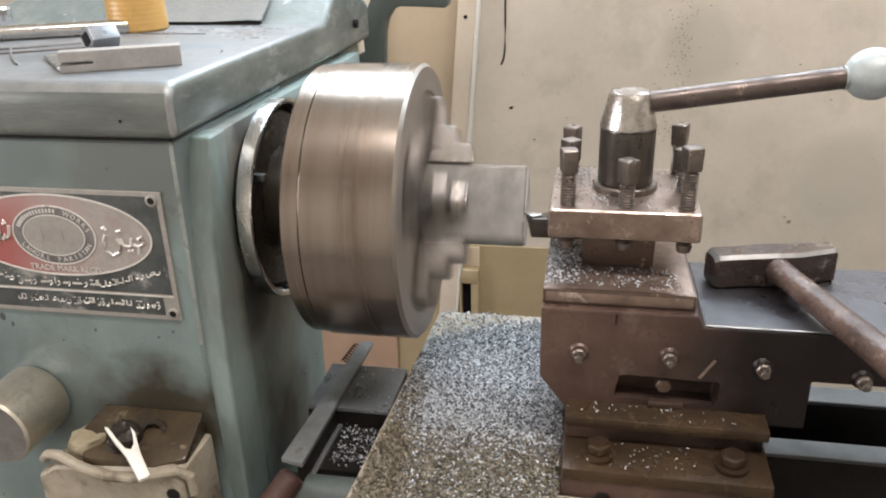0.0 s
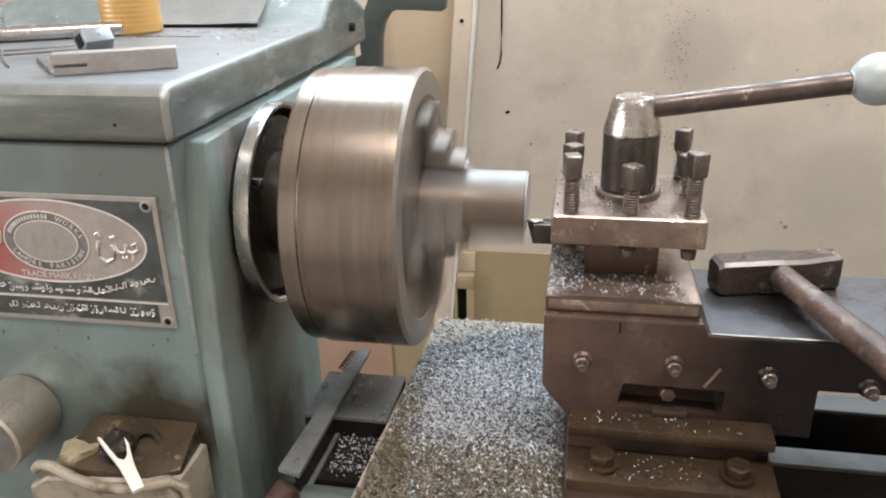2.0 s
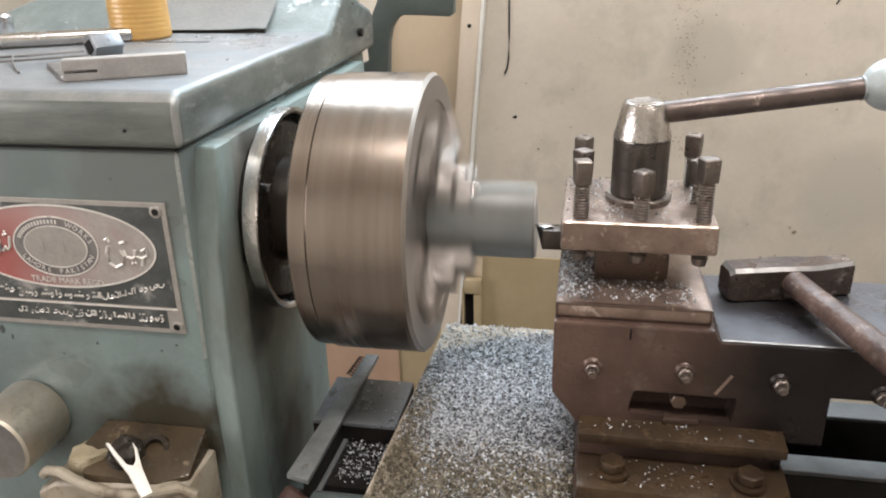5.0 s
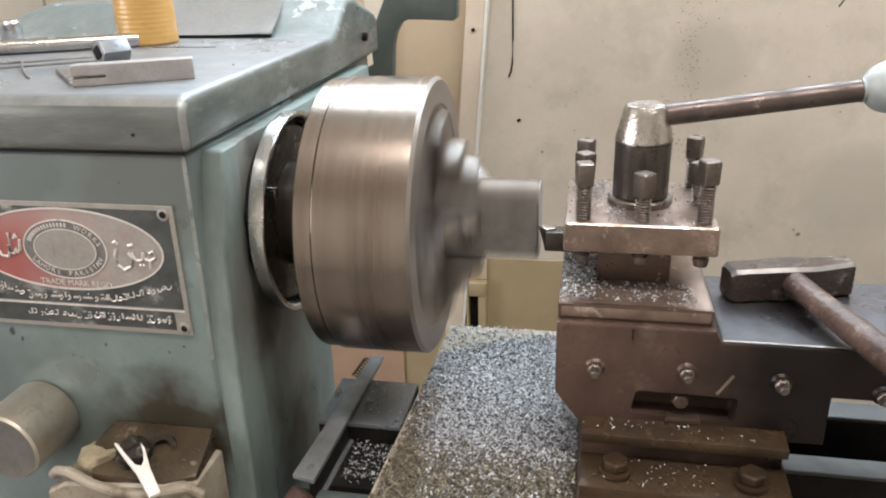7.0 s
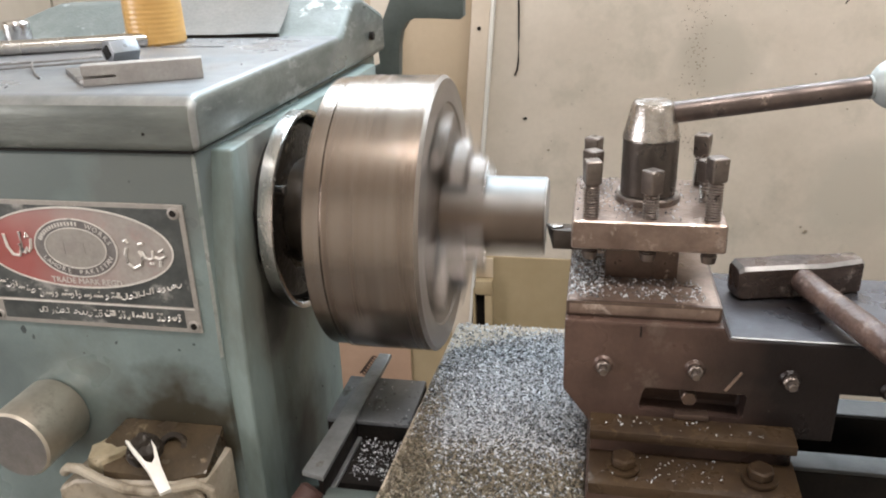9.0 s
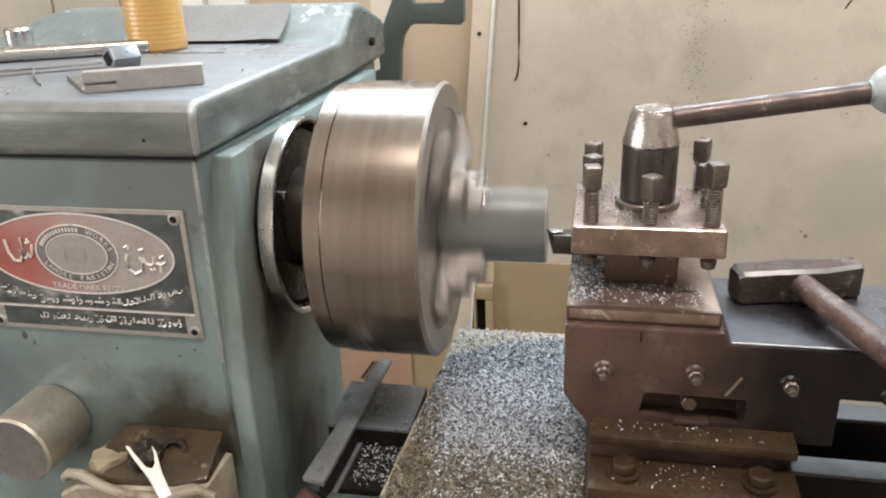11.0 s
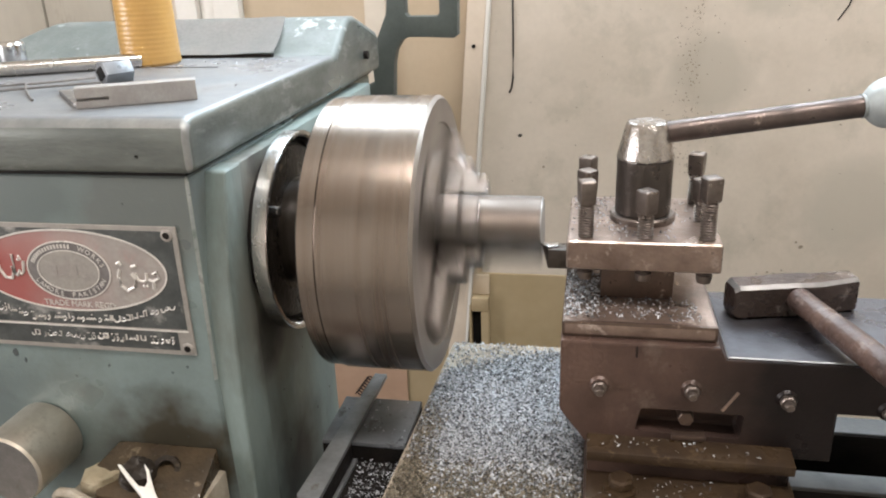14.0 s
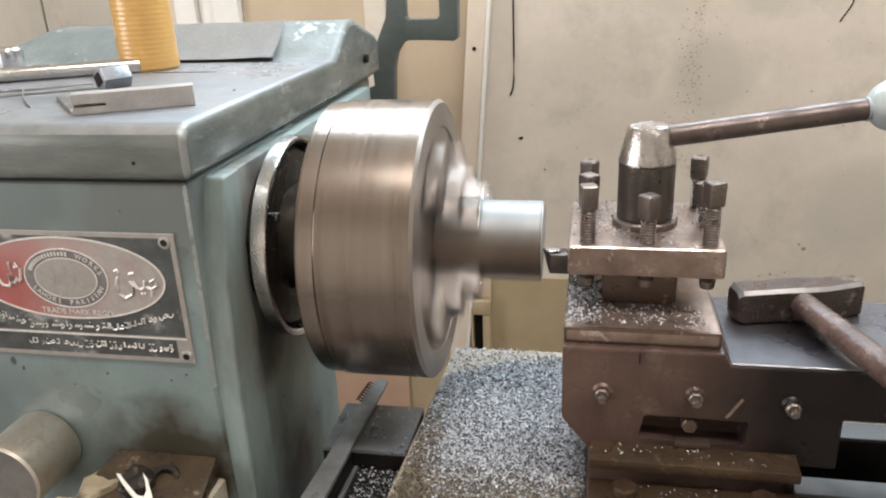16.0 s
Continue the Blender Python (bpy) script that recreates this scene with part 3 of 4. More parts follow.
    # faces sorted by direction: darker sides, rim with its highlight in the colour
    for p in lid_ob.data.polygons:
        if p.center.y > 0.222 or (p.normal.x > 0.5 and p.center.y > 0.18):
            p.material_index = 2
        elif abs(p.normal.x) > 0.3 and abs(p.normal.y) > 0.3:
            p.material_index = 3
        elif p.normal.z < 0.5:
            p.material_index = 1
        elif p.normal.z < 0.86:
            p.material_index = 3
    part("seam", box(-0.619, -0.1735, -0.1365, 0.40, 1.1415, 1.1436), DARK, h, "dark joint under the lid")
    part("lid_hole", rod((-0.2098, -0.1416, 1.1580), (-0.2098, -0.1405, 1.1580), 0.0013, n=12), DARK, h, "small drilled hole")
    part("lid_slot", box(-0.345, -0.27, 0.133, 0.1345, 1.1868, 1.1876), DARK, h, "dark scratch line")
    part("side_screw", rod((-0.1675, 0.345, 1.172), (-0.160, 0.345, 1.172), 0.0055, n=12), DARK, h, "black screw head")
    rnd = random.Random(9)
    spots = [(-0.366, 0.975, 0.0035), (-0.358, 0.968, 0.0018), (-0.20, 0.972, 0.0012), (-0.215, 0.965, 0.001), (-0.232, 1.118, 0.001), (-0.31, 0.955, 0.0012), (-0.275, 0.968, 0.0014)]
    spots += [(rnd.uniform(-0.40, -0.19), rnd.uniform(0.88, 1.13), rnd.uniform(0.0004, 0.0009)) for _ in range(5)]
    for x, z, r in spots:
        n = 8
        pts = [(x + r * rnd.uniform(0.5, 1.2) * math.cos(6.283 * k / n), z + 1.4 * r * rnd.uniform(0.5, 1.2) * math.sin(6.283 * k / n)) for k in range(n)]
        part("paint_chip", prism(pts, yf - 0.0003, yf + 0.0008, "y"), PAINT_CHIP, h, "dark chip in the paint")
    for k in range(22):
        y, z, r = rnd.uniform(-0.08, 0.09), rnd.uniform(0.82, 1.10), rnd.uniform(0.0004, 0.0011)
        if (y * y + (z - Z0) ** 2) > 0.012:
            pts = [(y + r * rnd.uniform(0.5, 1.2) * math.cos(6.283 * i / 7), z + 2.2 * r * rnd.uniform(0.5, 1.2) * math.sin(6.283 * i / 7)) for i in range(7)]
            part("paint_chip", prism(pts, -0.158, -0.1569, "x"), DARK, h, "dark chip in the paint")
    # front knob
    knob = part("knob", spun([(0, 0.0325), (0.002, 0.0335), (0.055, 0.0330), (0.0575, 0.0312), (0.0575, 0.0)], along((-0.351, yf, 0.892), (-0.353, yf - 0.05, 0.891)), 48), BRASSY, h, "round yellowed steel knob")
    # duller end face, paler barrel: how light falls is put into the colours
    knob.data.materials.append(DULL)
    for p in knob.data.polygons:
        if p.normal.y < -0.9:
            p.material_index = 1
    return h


def build_nameplate(head):
    """The maker's plate: pressed metal, riveted to the front of the headstock."""
    x0, x1, z0, z1, y = -0.392, -0.1885, 0.9840, 1.1000, -0.1372
    cx, cz = -0.2925, 1.0585
    plate = part("nameplate", box(x0, x1, y - 0.0016, y, z0, z1, 0.0005, 1), PLATE_METAL, head, "riveted maker's plate in worn red and black")
    ys = y - 0.0016
    def oval(a, b, d, n=64, ox=0.0):
        return prism([(cx + ox + a * math.cos(2 * math.pi * k / n), cz + b * math.sin(2 * math.pi * k / n)) for k in range(n)], ys - d, ys + 0.0005, "y")
    def oval_ring(a, b, w, d, n=72):
        bm = bmesh.new()
        rows = []
        for k in range(n):
            c, s = math.cos(2 * math.pi * k / n), math.sin(2 * math.pi * k / n)
            rows.append([bm.verts.new((cx + (a + o) * c, yy, cz + (b + o) * s)) for o, yy in ((0, ys + 0.0003), (0, ys - d), (w, ys - d), (w, ys + 0.0003))])
        for A, B in zip(rows, rows[1:] + rows[:1]):
            for i in range(3):
                bm.faces.new((A[i], A[i + 1], B[i + 1], B[i]))
        bmesh.ops.recalc_face_normals(bm, faces=bm.faces)
        return bm
    part("black_field", box(x0 + 0.004, x1 - 0.0045, ys - 0.0002, ys + 0.0004, 1.0085, z1 - 0.004), PLATE_BLACK, plate)
    part("footer_field", box(x0 + 0.014, x1 - 0.014, ys - 0.0002, ys + 0.0004, z0 + 0.0045, 1.0055), PLATE_BLACK, plate)
    part("oval_field", oval(0.0895, 0.0365, 0.00035), PLATE_FIELD, plate, "oval field with remains of red enamel")
    part("oval_border", oval_ring(0.0885, 0.0355, 0.0016, 0.0009), INK, plate)
    part("seal", oval(0.0385, 0.0262, 0.0007), PLATE_SEAL, plate, "dark oval seal")
    part("seal_border", oval_ring(0.0378, 0.0256, 0.0012, 0.0011), INK, plate)
    part("seal_field", oval(0.029, 0.0185, 0.0009), PLATE_METAL, plate)
    part("seal_inner_border", oval_ring(0.0282, 0.0178, 0.0009, 0.0013), INK, plate)
    # plain mark in the seal
    marks = [box(cx - 0.017 + 0.0095 * k, cx - 0.0105 + 0.0095 * k, ys - 0.0012, ys, cz - 0.006, cz - 0.0045 + 0.010 * (k % 2 == 0)) for k in range(4)]
    part("seal_mark", joined(*marks), PLATE_METAL, plate)

    def letters(text, size):
        cu = bpy.data.curves.new("letters", "FONT")
        cu.body, cu.size, cu.align_x, cu.align_y = text, size, "CENTER", "CENTER"
        cu.extrude, cu.resolution_u = 0.0002, 2
        ob = new("letters", cu)
        bpy.context.view_layer.update()
        me = bpy.data.meshes.new_from_object(ob.evaluated_get(bpy.context.evaluated_depsgraph_get()))
        bpy.data.objects.remove(ob)
        bm = bmesh.new()
        bm.from_mesh(me)
        bpy.data.meshes.remove(me)
        return bm
    def upright(x, z, turn=0.0):
        return pose(x, ys - 0.0010, z, 90, 0, 0) @ pose(0, 0, 0, 0, 0, turn)
    bm = letters("TRADE MARK REGD", 0.0075)
    bm.transform(upright(cx + 0.004, cz - 0.0305, -1))
    part("lettering", bm, INK, plate, "pale letters TRADE MARK REGD")
    # letters round the lower half of the seal
    ring_letters = []
    text = "LAHORE PAKISTAN"
    for k, ch in enumerate(text):
        if ch != " ":
            a = radians(205 + (337 - 205) * k / (len(text) - 1))
            bm = letters(ch, 0.0062)
            bm.transform(upright(cx + 0.0337 * math.cos(a), cz + 0.0221 * math.sin(a), math.degrees(math.atan2(0.0221 * math.cos(a), -0.0337 * math.sin(a)))))
            ring_letters.append(bm)
    text = "WORKS"
    for k, ch in enumerate(text):
        a = radians(62 - 46 * k / (len(text) - 1))
        bm = letters(ch, 0.0062)
        bm.transform(upright(cx + 0.0337 * math.cos(a), cz + 0.0221 * math.sin(a), math.degrees(math.atan2(-0.0221 * math.cos(a), 0.0337 * math.sin(a)))))
        ring_letters.append(bm)
    part("ring_lettering", joined(*ring_letters), INK, plate, "pale letters round the seal")
    bars = []
    for k in range(15):
        a = radians(160 - 78 * k / 14)
        t = math.degrees(math.atan2(-0.0221 * math.cos(a), 0.0337 * math.sin(a)))
        bars.append(box(-0.0008, 0.0008, -0.0018, 0.0018, -0.0002, 0.0002, m=upright(cx + 0.0337 * math.cos(a), cz + 0.0221 * math.sin(a), t)))
    part("ring_bars", joined(*bars), INK, plate)
    # unreadable script as plain strokes
    rnd = random.Random(3)
    strokes = []
    def stroke(pts, r):
        strokes.append(tube_path([(px, ys - 0.0006, pz) for px, pz in pts], r, 6))
    words = ((-0.2290, 1.0550, (((-52, 22), (-60, 0), (-56, -28), (-38, -42), (-15, -30), (-8, -5), (-18, 12)), ((-8, 12), (0, -8), (15, -12), (25, -5), (27, 15)),
                                ((30, -5), (45, -10), (62, 0), (58, 20), (45, 12)), ((45, -15), (42, -33)), ((-58, 40), (-50, 45), (-46, 35)), ((-15, 33), (0, 37)),
                                ((12, -26), (16, -25)), ((22, -25), (26, -24)))),
             (-0.3475, 1.0605, (((-40, 30), (-36, -10), (-22, -35), (-2, -38), (6, -20), (4, 0)), ((12, 38), (11, -25), (22, -27)), ((20, -25), (27, -12), (32, -24), (40, -14), (46, 18)),
                                ((28, 22), (31, 23)), ((36, 25), (39, 26)), ((33, 32), (36, 33)))))
    for ox, oz, word in words:
        for line in word:
            stroke([(ox + 0.00030 * u, oz + 0.00029 * v) for u, v in line], 0.0014)
        part("large_script", joined(*strokes), INK, plate, "large pale script strokes")
        strokes.clear()
    strokes = []
    # stems, bowls, teeth, hooks and dots
    shapes = (((0, 0.9), (0.05, 0)), ((0, 0.35), (0.12, -0.1), (0.6, -0.15), (0.9, 0.1), (1, 0.45)), ((0, 0), (0.25, 0.3), (0.5, 0), (0.75, 0.3), (1, 0)),
              ((0, -0.35), (0.35, -0.2), (0.5, 0.15), (0.35, 0.4), (0.15, 0.25)), ((0, 0.0), (0.5, 0.05), (0.85, 0.35), (0.6, 0.6), (0.3, 0.45)),
              ((0, 0), (0.6, 0), (0.65, 0.85)), ((0, -0.3), (0.5, -0.45), (0.9, -0.1), (0.8, 0.3)))
    def script_line(right, left, base, tall, thick):
        x = right
        while x > left:
            k = rnd.randrange(7)
            w = tall * (0.25 if k == 0 else rnd.uniform(0.6, 1.15))
            z = base(x)
            stroke([(x - w + u * w, z + v * tall) for u, v in shapes[k]], thick(x) * rnd.uniform(0.85, 1.15))
            if rnd.random() < 0.45:
                for d in range(rnd.randint(1, 2)):
                    stroke([(x - w * 0.5 - 0.0016 * d, z + tall * 0.8), (x - w * 0.5 - 0.0016 * d - 0.0007, z + tall * 0.84)], thick(x))
            x -= w * 0.95 + (rnd.uniform(0.0015, 0.003) if rnd.random() < 0.25 else 0.0002)
    script_line(x1 - 0.012, x0 + 0.02, lambda x: 1.0135 + 0.30 * max(0, abs(x - cx) - 0.045), 0.0058, lambda x: 0.00062)
    script_line(x1 - 0.016, x0 + 0.05, lambda x: 0.9965, 0.0052, lambda x: 0.00085 if x > -0.275 else 0.00045)
    tagged(part("small_script", joined(*strokes), INK, plate, "two lines of small pale script strokes"), kind="stuff")
    part("rule", box(x0 + 0.004, x1 - 0.004, ys - 0.0006, ys + 0.0003, 1.0060, 1.0072), INK, plate)
    for rx, rz in ((x0 + 0.007, z0 + 0.0065), (x1 - 0.007, z0 + 0.0065), (x0 + 0.007, z1 - 0.0075), (x1 - 0.009, z1 - 0.0075)):
        rivet = part("rivet", spun([(0, 0.0055), (0.0012, 0.005), (0.0016, 0.0032), (0.0006, 0.0028), (0.0004, 0)], along((rx, ys + 0.0004, rz), (rx, ys - 0.01, rz)), 20), PLATE_METAL, plate)
        part("rivet_core", rod((rx, ys, rz), (rx, ys - 0.0009, rz), 0.0029, n=12), DARK, rivet)


def build_control_box():
    """Grimy casting on the front of the headstock, with an oily top and a white strap."""
    c = thing("control_box", "grimy white cast box with an oily brown top", "control box")
    part("housing", prism([(-0.305, 0.60), (-0.163, 0.60), (-0.163, 0.858), (-0.172, 0.872), (-0.285, 0.862), (-0.305, 0.85)], -0.196, -0.1375, "y", 0.006, 3), GRIMY, c)
    top = prism([(-0.168, -0.1378), (-0.264, -0.1378), (-0.274, -0.166), (-0.258, -0.192), (-0.190, -0.193), (-0.164, -0.184)], 0.855, 0.8730, "z", 0.003)
    for v in top.verts:
        if v.co.z > 0.86:
            v.co.z += 0.35 * (v.co.y + 0.19)
    part("top", top, OILY, c, "oil-brown top face")
    lip = [(-0.312, -0.186, 0.862), (-0.304, -0.190, 0.870), (-0.290, -0.193, 0.873), (-0.268, -0.198, 0.867), (-0.245, -0.199, 0.861), (-0.220, -0.199, 0.861), (-0.198, -0.197, 0.866), (-0.180, -0.193, 0.869), (-0.170, -0.190, 0.862), (-0.168, -0.190, 0.845)]
    part("lip", tube_path(lip, 0.0046, 10), GRIMY, c, "rounded pale lip")
    part("block", lumpy(prism([(-0.299, -0.170), (-0.290, -0.188), (-0.270, -0.186), (-0.256, -0.166), (-0.266, -0.156), (-0.284, -0.156)], 0.864, 0.882, "z", 0.004), 0.006, 70), TAN_LUMP, c, "yellowed lump of putty")
    part("hub", lumpy(rod((-0.246, -0.166, 0.866), (-0.242, -0.174, 0.890), 0.0180, 0.0150, 20, 0.002), 0.005, 80), OILY_BLACK, c, "black lever hub")
    part("hub_ring", spun([(0, 0.008), (0, 0.0125), (0.006, 0.0125), (0.006, 0.008)], along((-0.222, -0.160, 0.880), (-0.220, -0.170, 0.888)), 20, True), OILY_BLACK, c)
    A, B = Vector((-0.2380, -0.1800, 0.892)), Vector((-0.2030, -0.2110, 0.873))
    L = (B - A).length
    strap = prism([(L, -0.0055), (L, 0.0055), (0.022, 0.0066), (0.010, 0.0082), (-0.004, 0.0105), (-0.014, 0.0092), (-0.004, 0.0078), (0.008, 0.0045), (0.013, 0.0),
                   (0.009, -0.0045), (-0.006, -0.0078), (-0.022, -0.0105), (-0.025, -0.0135), (-0.006, -0.0112), (0.018, -0.0068)], -0.0028, 0.0028, "z", 0.0012, 2)
    strap.transform(along(A, B) @ Matrix.Translation((L, 0, 0)) @ Matrix.Diagonal((0.84, 0.84, 0.9, 1)) @ Matrix.Translation((-L, 0, 0)))
    part("strap", strap, PLASTIC, c, "white plastic forked strap")
    for o in c.children:
        if o.name.split(".")[0] in ("housing", "top", "lip"):
            o.location.x = -0.005 if o.name.startswith("lip") else -0.016
    part("bolt_hole", rod((-0.190, -0.1968, 0.846), (-0.190, -0.190, 0.846), 0.006, n=16), DARK, c, "dark bolt hole")
    part("side_plate", prism([(-0.189, -0.1400), (-0.189, -0.1900), (-0.1775, -0.1900), (-0.1775, -0.1400)], 0.70, 0.870, "z", 0.003, 2), GRIMY, c, "grimy pale side plate")
    part("tray_edge", box(-0.45, -0.305, -0.25, -0.19, 0.80, 0.812, 0.002), GRIMY, c)


# ---- chuck and bar ----
def build_chuck():
    ch = thing("lathe_chuck", "large turned steel four-jaw lathe chuck, spinning", "chuck", at=(0, 0, Z0))
    part("back_plate", spun([(-0.097, 0.0), (-0.097, 0.1245), (-0.0955, 0.1262), (-0.0817, 0.1262), (-0.0811, 0.1255), (-0.0811, 0.0)], n=128), CHUCK, ch, "turned back plate")
    body = part("chuck_body", spun([(-0.0805, 0.0), (-0.0805, 0.1268), (-0.0796, 0.1278), (-0.003, 0.1278), (0.0, 0.1248), (0.0, 0.104), (-0.0015, 0.1025), (-0.0015, 0.026), (-0.02, 0.024), (-0.02, 0.0)], n=128), CHUCK, ch)
    body.data.materials.append(CHUCK_FACE)
    for p in body.data.polygons:
        if p.normal.x > 0.6 and p.center.x > -0.01:
            p.material_index = 1
    part("groove", spun([(-0.0811, 0.10), (-0.0811, 0.1240), (-0.0805, 0.1240), (-0.0805, 0.10)], n=96), DARK, ch)
    part("spindle_nose", spun([(-0.1465, 0.0), (-0.1465, 0.052), (-0.125, 0.05), (-0.12, 0.062), (-0.0972, 0.064), (-0.0972, 0.0)], n=64), OILY_BLACK, ch, "dark spindle nose")
    for k in range(4):
        turn = pose(0, 0, 0, 90 * k)
        inner = (0.0105, 0.0372, 0.0385, 0.0372)[k]
        slot = joined(box(-0.0025, -0.0008, -0.0165, 0.0165, 0.03, 0.1235))
        slot.transform(turn)
        part("slot", slot, DARK, ch)
        jaw = prism([(-0.001, inner), (0.040, inner), (0.040, inner + 0.018), (0.026, inner + 0.019), (0.026, inner + 0.034), (0.012, inner + 0.035), (0.012, 0.098), (0.0, 0.098)], -0.0105, 0.0105, "y", 0.0012, 1)
        jaw.transform(turn)
        j = part("jaw", jaw, JAW, ch, "stepped hardened jaw")
        ribs = joined(*[box(0.0398, 0.0408, -0.009, 0.009, inner + 0.003 + 0.005 * i, inner + 0.005 + 0.005 * i) for i in range(3)])
        ribs.transform(turn)
        part("serration", ribs, STEEL, j)
        sc = box(-0.045, -0.033, -0.006, 0.006, 0.1215, 0.1282, 0.001)
        sc.transform(turn)
        part("jaw_screw", sc, DARK, ch, "dark square screw socket")
    return ch


def build_bar():
    """Half of a round shaft: a turned back and one flat sawn face."""
    b = thing("steel_bar", "half-round steel bar being faced, held in the chuck", "workpiece", at=(0, 0, Z0))
    r, flat = 0.0372, 0.0100
    half = math.acos(flat / r)
    outline = [(r * math.sin(a), r * math.cos(a)) for a in np.linspace(half, 2 * math.pi - half, 41)]
    ob = part("bar", prism(outline, -0.018, 0.0925, "x", 0.0010, 1), WORK, b)
    # sawn flat, a rust-browned stretch beside it and a darker back
    for m in (SAWN, RUST_BROWN, DARK_SCALE):
        ob.data.materials.append(m)
    for p in ob.data.polygons:
        a = math.degrees(math.atan2(p.center.y, p.center.z)) % 360
        if p.normal.z > 0.9:
            p.material_index = 1
        elif a < 152:
            p.material_index = 2
        elif a > 236:
            p.material_index = 3
    end = [(0.965 * y, 0.965 * z) for y, z in outline]
    part("faced_end", prism(end, 0.0924, 0.0934, "x"), BLOCK, b, "freshly faced bright end")
    return b


# ---- carriage ----
def set_screw(parent, x, y, z, top, turn):
    """Square-headed clamping screw of the tool post."""
    s = part("clamp_screw", spun([(z - 0.035, 0), (z - 0.035, 0.0052), (z - 0.030, 0.0062)] +
                                 [(z - 0.03 + i * 0.0011, 0.0063 if i % 2 else 0.0049) for i in range(1, int((top - 0.0185 - z + 0.03) / 0.0011))] +
                                 [(top - 0.0185, 0.0056), (top - 0.0185, 0)], pose(x, y, 0, 0, -90, 0), 16), SCREW, parent, "square-headed clamping screw")
    head = box(-0.0066, 0.0066, -0.0066, 0.0066, -0.0190, 0, 0.0022, 3)
    for v in head.verts:
        k = 1.0 - 0.07 * max(0, (-v.co.z - 0.012) / 0.007)
        v.co.x *= k
        v.co.y *= k
    head.transform(pose(x, y, top, 0, 0, turn))
    part("head", head, SCREW, s)


def build_tool_post():
    tp = thing("tool_post", "square four-way steel tool post with clamping screws and a long lever", "tool post")
    x0, x1, y0, y1 = 0.118, 0.2345, -0.1027, 0.0135
    edge_surface(part("base", box(x0 - 0.0015, x1 - 0.001, -0.122, y1, 1.0132, 1.0265, 0.0025), POST_STEEL, tp), BROWN_STEEL)
    part("core", box(0.1455, 0.2035, -0.0755, -0.0155, 1.0266, 1.0620, 0.002), BROWN_STEEL, tp)
    edge_surface(part("top_plate", box(x0, x1, y0, y1, 1.0615, 1.0855, 0.003, 3), POST_STEEL, tp, "thick brown-stained top plate"), BARE_EDGE)
    tops = {(0, 0): 1.131, (1, 0): 1.124, (2, 0): 1.135, (0, 1): 1.127, (0, 2): 1.126, (2, 1): 1.121, (2, 2): 1.130, (1, 2): 1.124}
    for (i, j), top in tops.items():
        set_screw(tp, (0.1325, 0.1775, 0.2235)[i], (-0.0915, -0.047, 0.0005)[j], 1.0855, top, (14, 41, 20)[i] + 25 * j)
    cx, cy = 0.1775, -0.0435
    up = pose(cx, cy, 0, 0, -90, 0)
    part("washer", spun([(1.0856, 0), (1.0856, 0.0262), (1.0900, 0.0262), (1.0912, 0.0250), (1.0912, 0)], up, 48), SCREW, tp, "dull grey washer")
    part("clamp_nut", spun([(1.0912, 0), (1.0912, 0.0212), (1.0925, 0.0222), (1.1365, 0.0222), (1.1365, 0)], up, 40), CAP_DARK, tp, "dark round clamping nut")
    cap = spun([(1.1366, 0), (1.1366, 0.0219), (1.1380, 0.0225), (1.1635, 0.0172), (1.1660, 0.0150), (1.1660, 0)], up, 17)
    cap.transform(Matrix.Translation((cx, cy, 0)) @ pose(0, 0, 0, 0, 0, 12) @ Matrix.Translation((-cx, -cy, 0)))
    for v in cap.verts:
        v.co += 0.0007 * noise.noise_vector(v.co * 150)
    soften(cap, 0.0014, 3, 30)
    part("cap", cap, CAP, tp, "bright faceted conical cap")
    a, b = Vector((0.1925, -0.0425, 1.1570)), Vector((0.3420, -0.030, 1.1760))
    lever = part("lever", rod(a, b, 0.0086, 0.0086, 24), LEVER, tp, "rust-browned round lever")
    d = (b - a).normalized()
    ball = spun([(-0.004, 0.0), (-0.004, 0.0095)] + [(0.0175 - 0.0210 * math.cos(t), 0.0198 * math.sin(t)) for t in [0.45 + (math.pi - 0.45) * k / 20 for k in range(20)]] + [(0.0386, 0.0)], along(b - d * 0.002, b + d), 40)
    part("ball_knob", ball, BALL, lever, "grey painted ball knob")
    # cutting tool in the far slot
    bit = prism([(0.094, -0.0195), (0.1005, -0.030), (0.160, -0.030), (0.160, -0.0125), (0.1015, -0.0125)], 1.0315, 1.0492, "z", 0.0008)
    for v in bit.verts:
        if v.co.x < 0.1 and v.co.z < 1.04:
            v.co.x += 0.0075
    part("cutting_tool", bit, CAP_DARK, tp, "ground cutting tool with a pointed tip")
    part("tool_tip", prism([(0.0925, -0.0195), (0.1005, -0.0275), (0.109, -0.024), (0.1075, -0.0145)], 1.0494, 1.0512, "z", 0.0004), STEEL, tp, "bright cutting tip")
    return tp


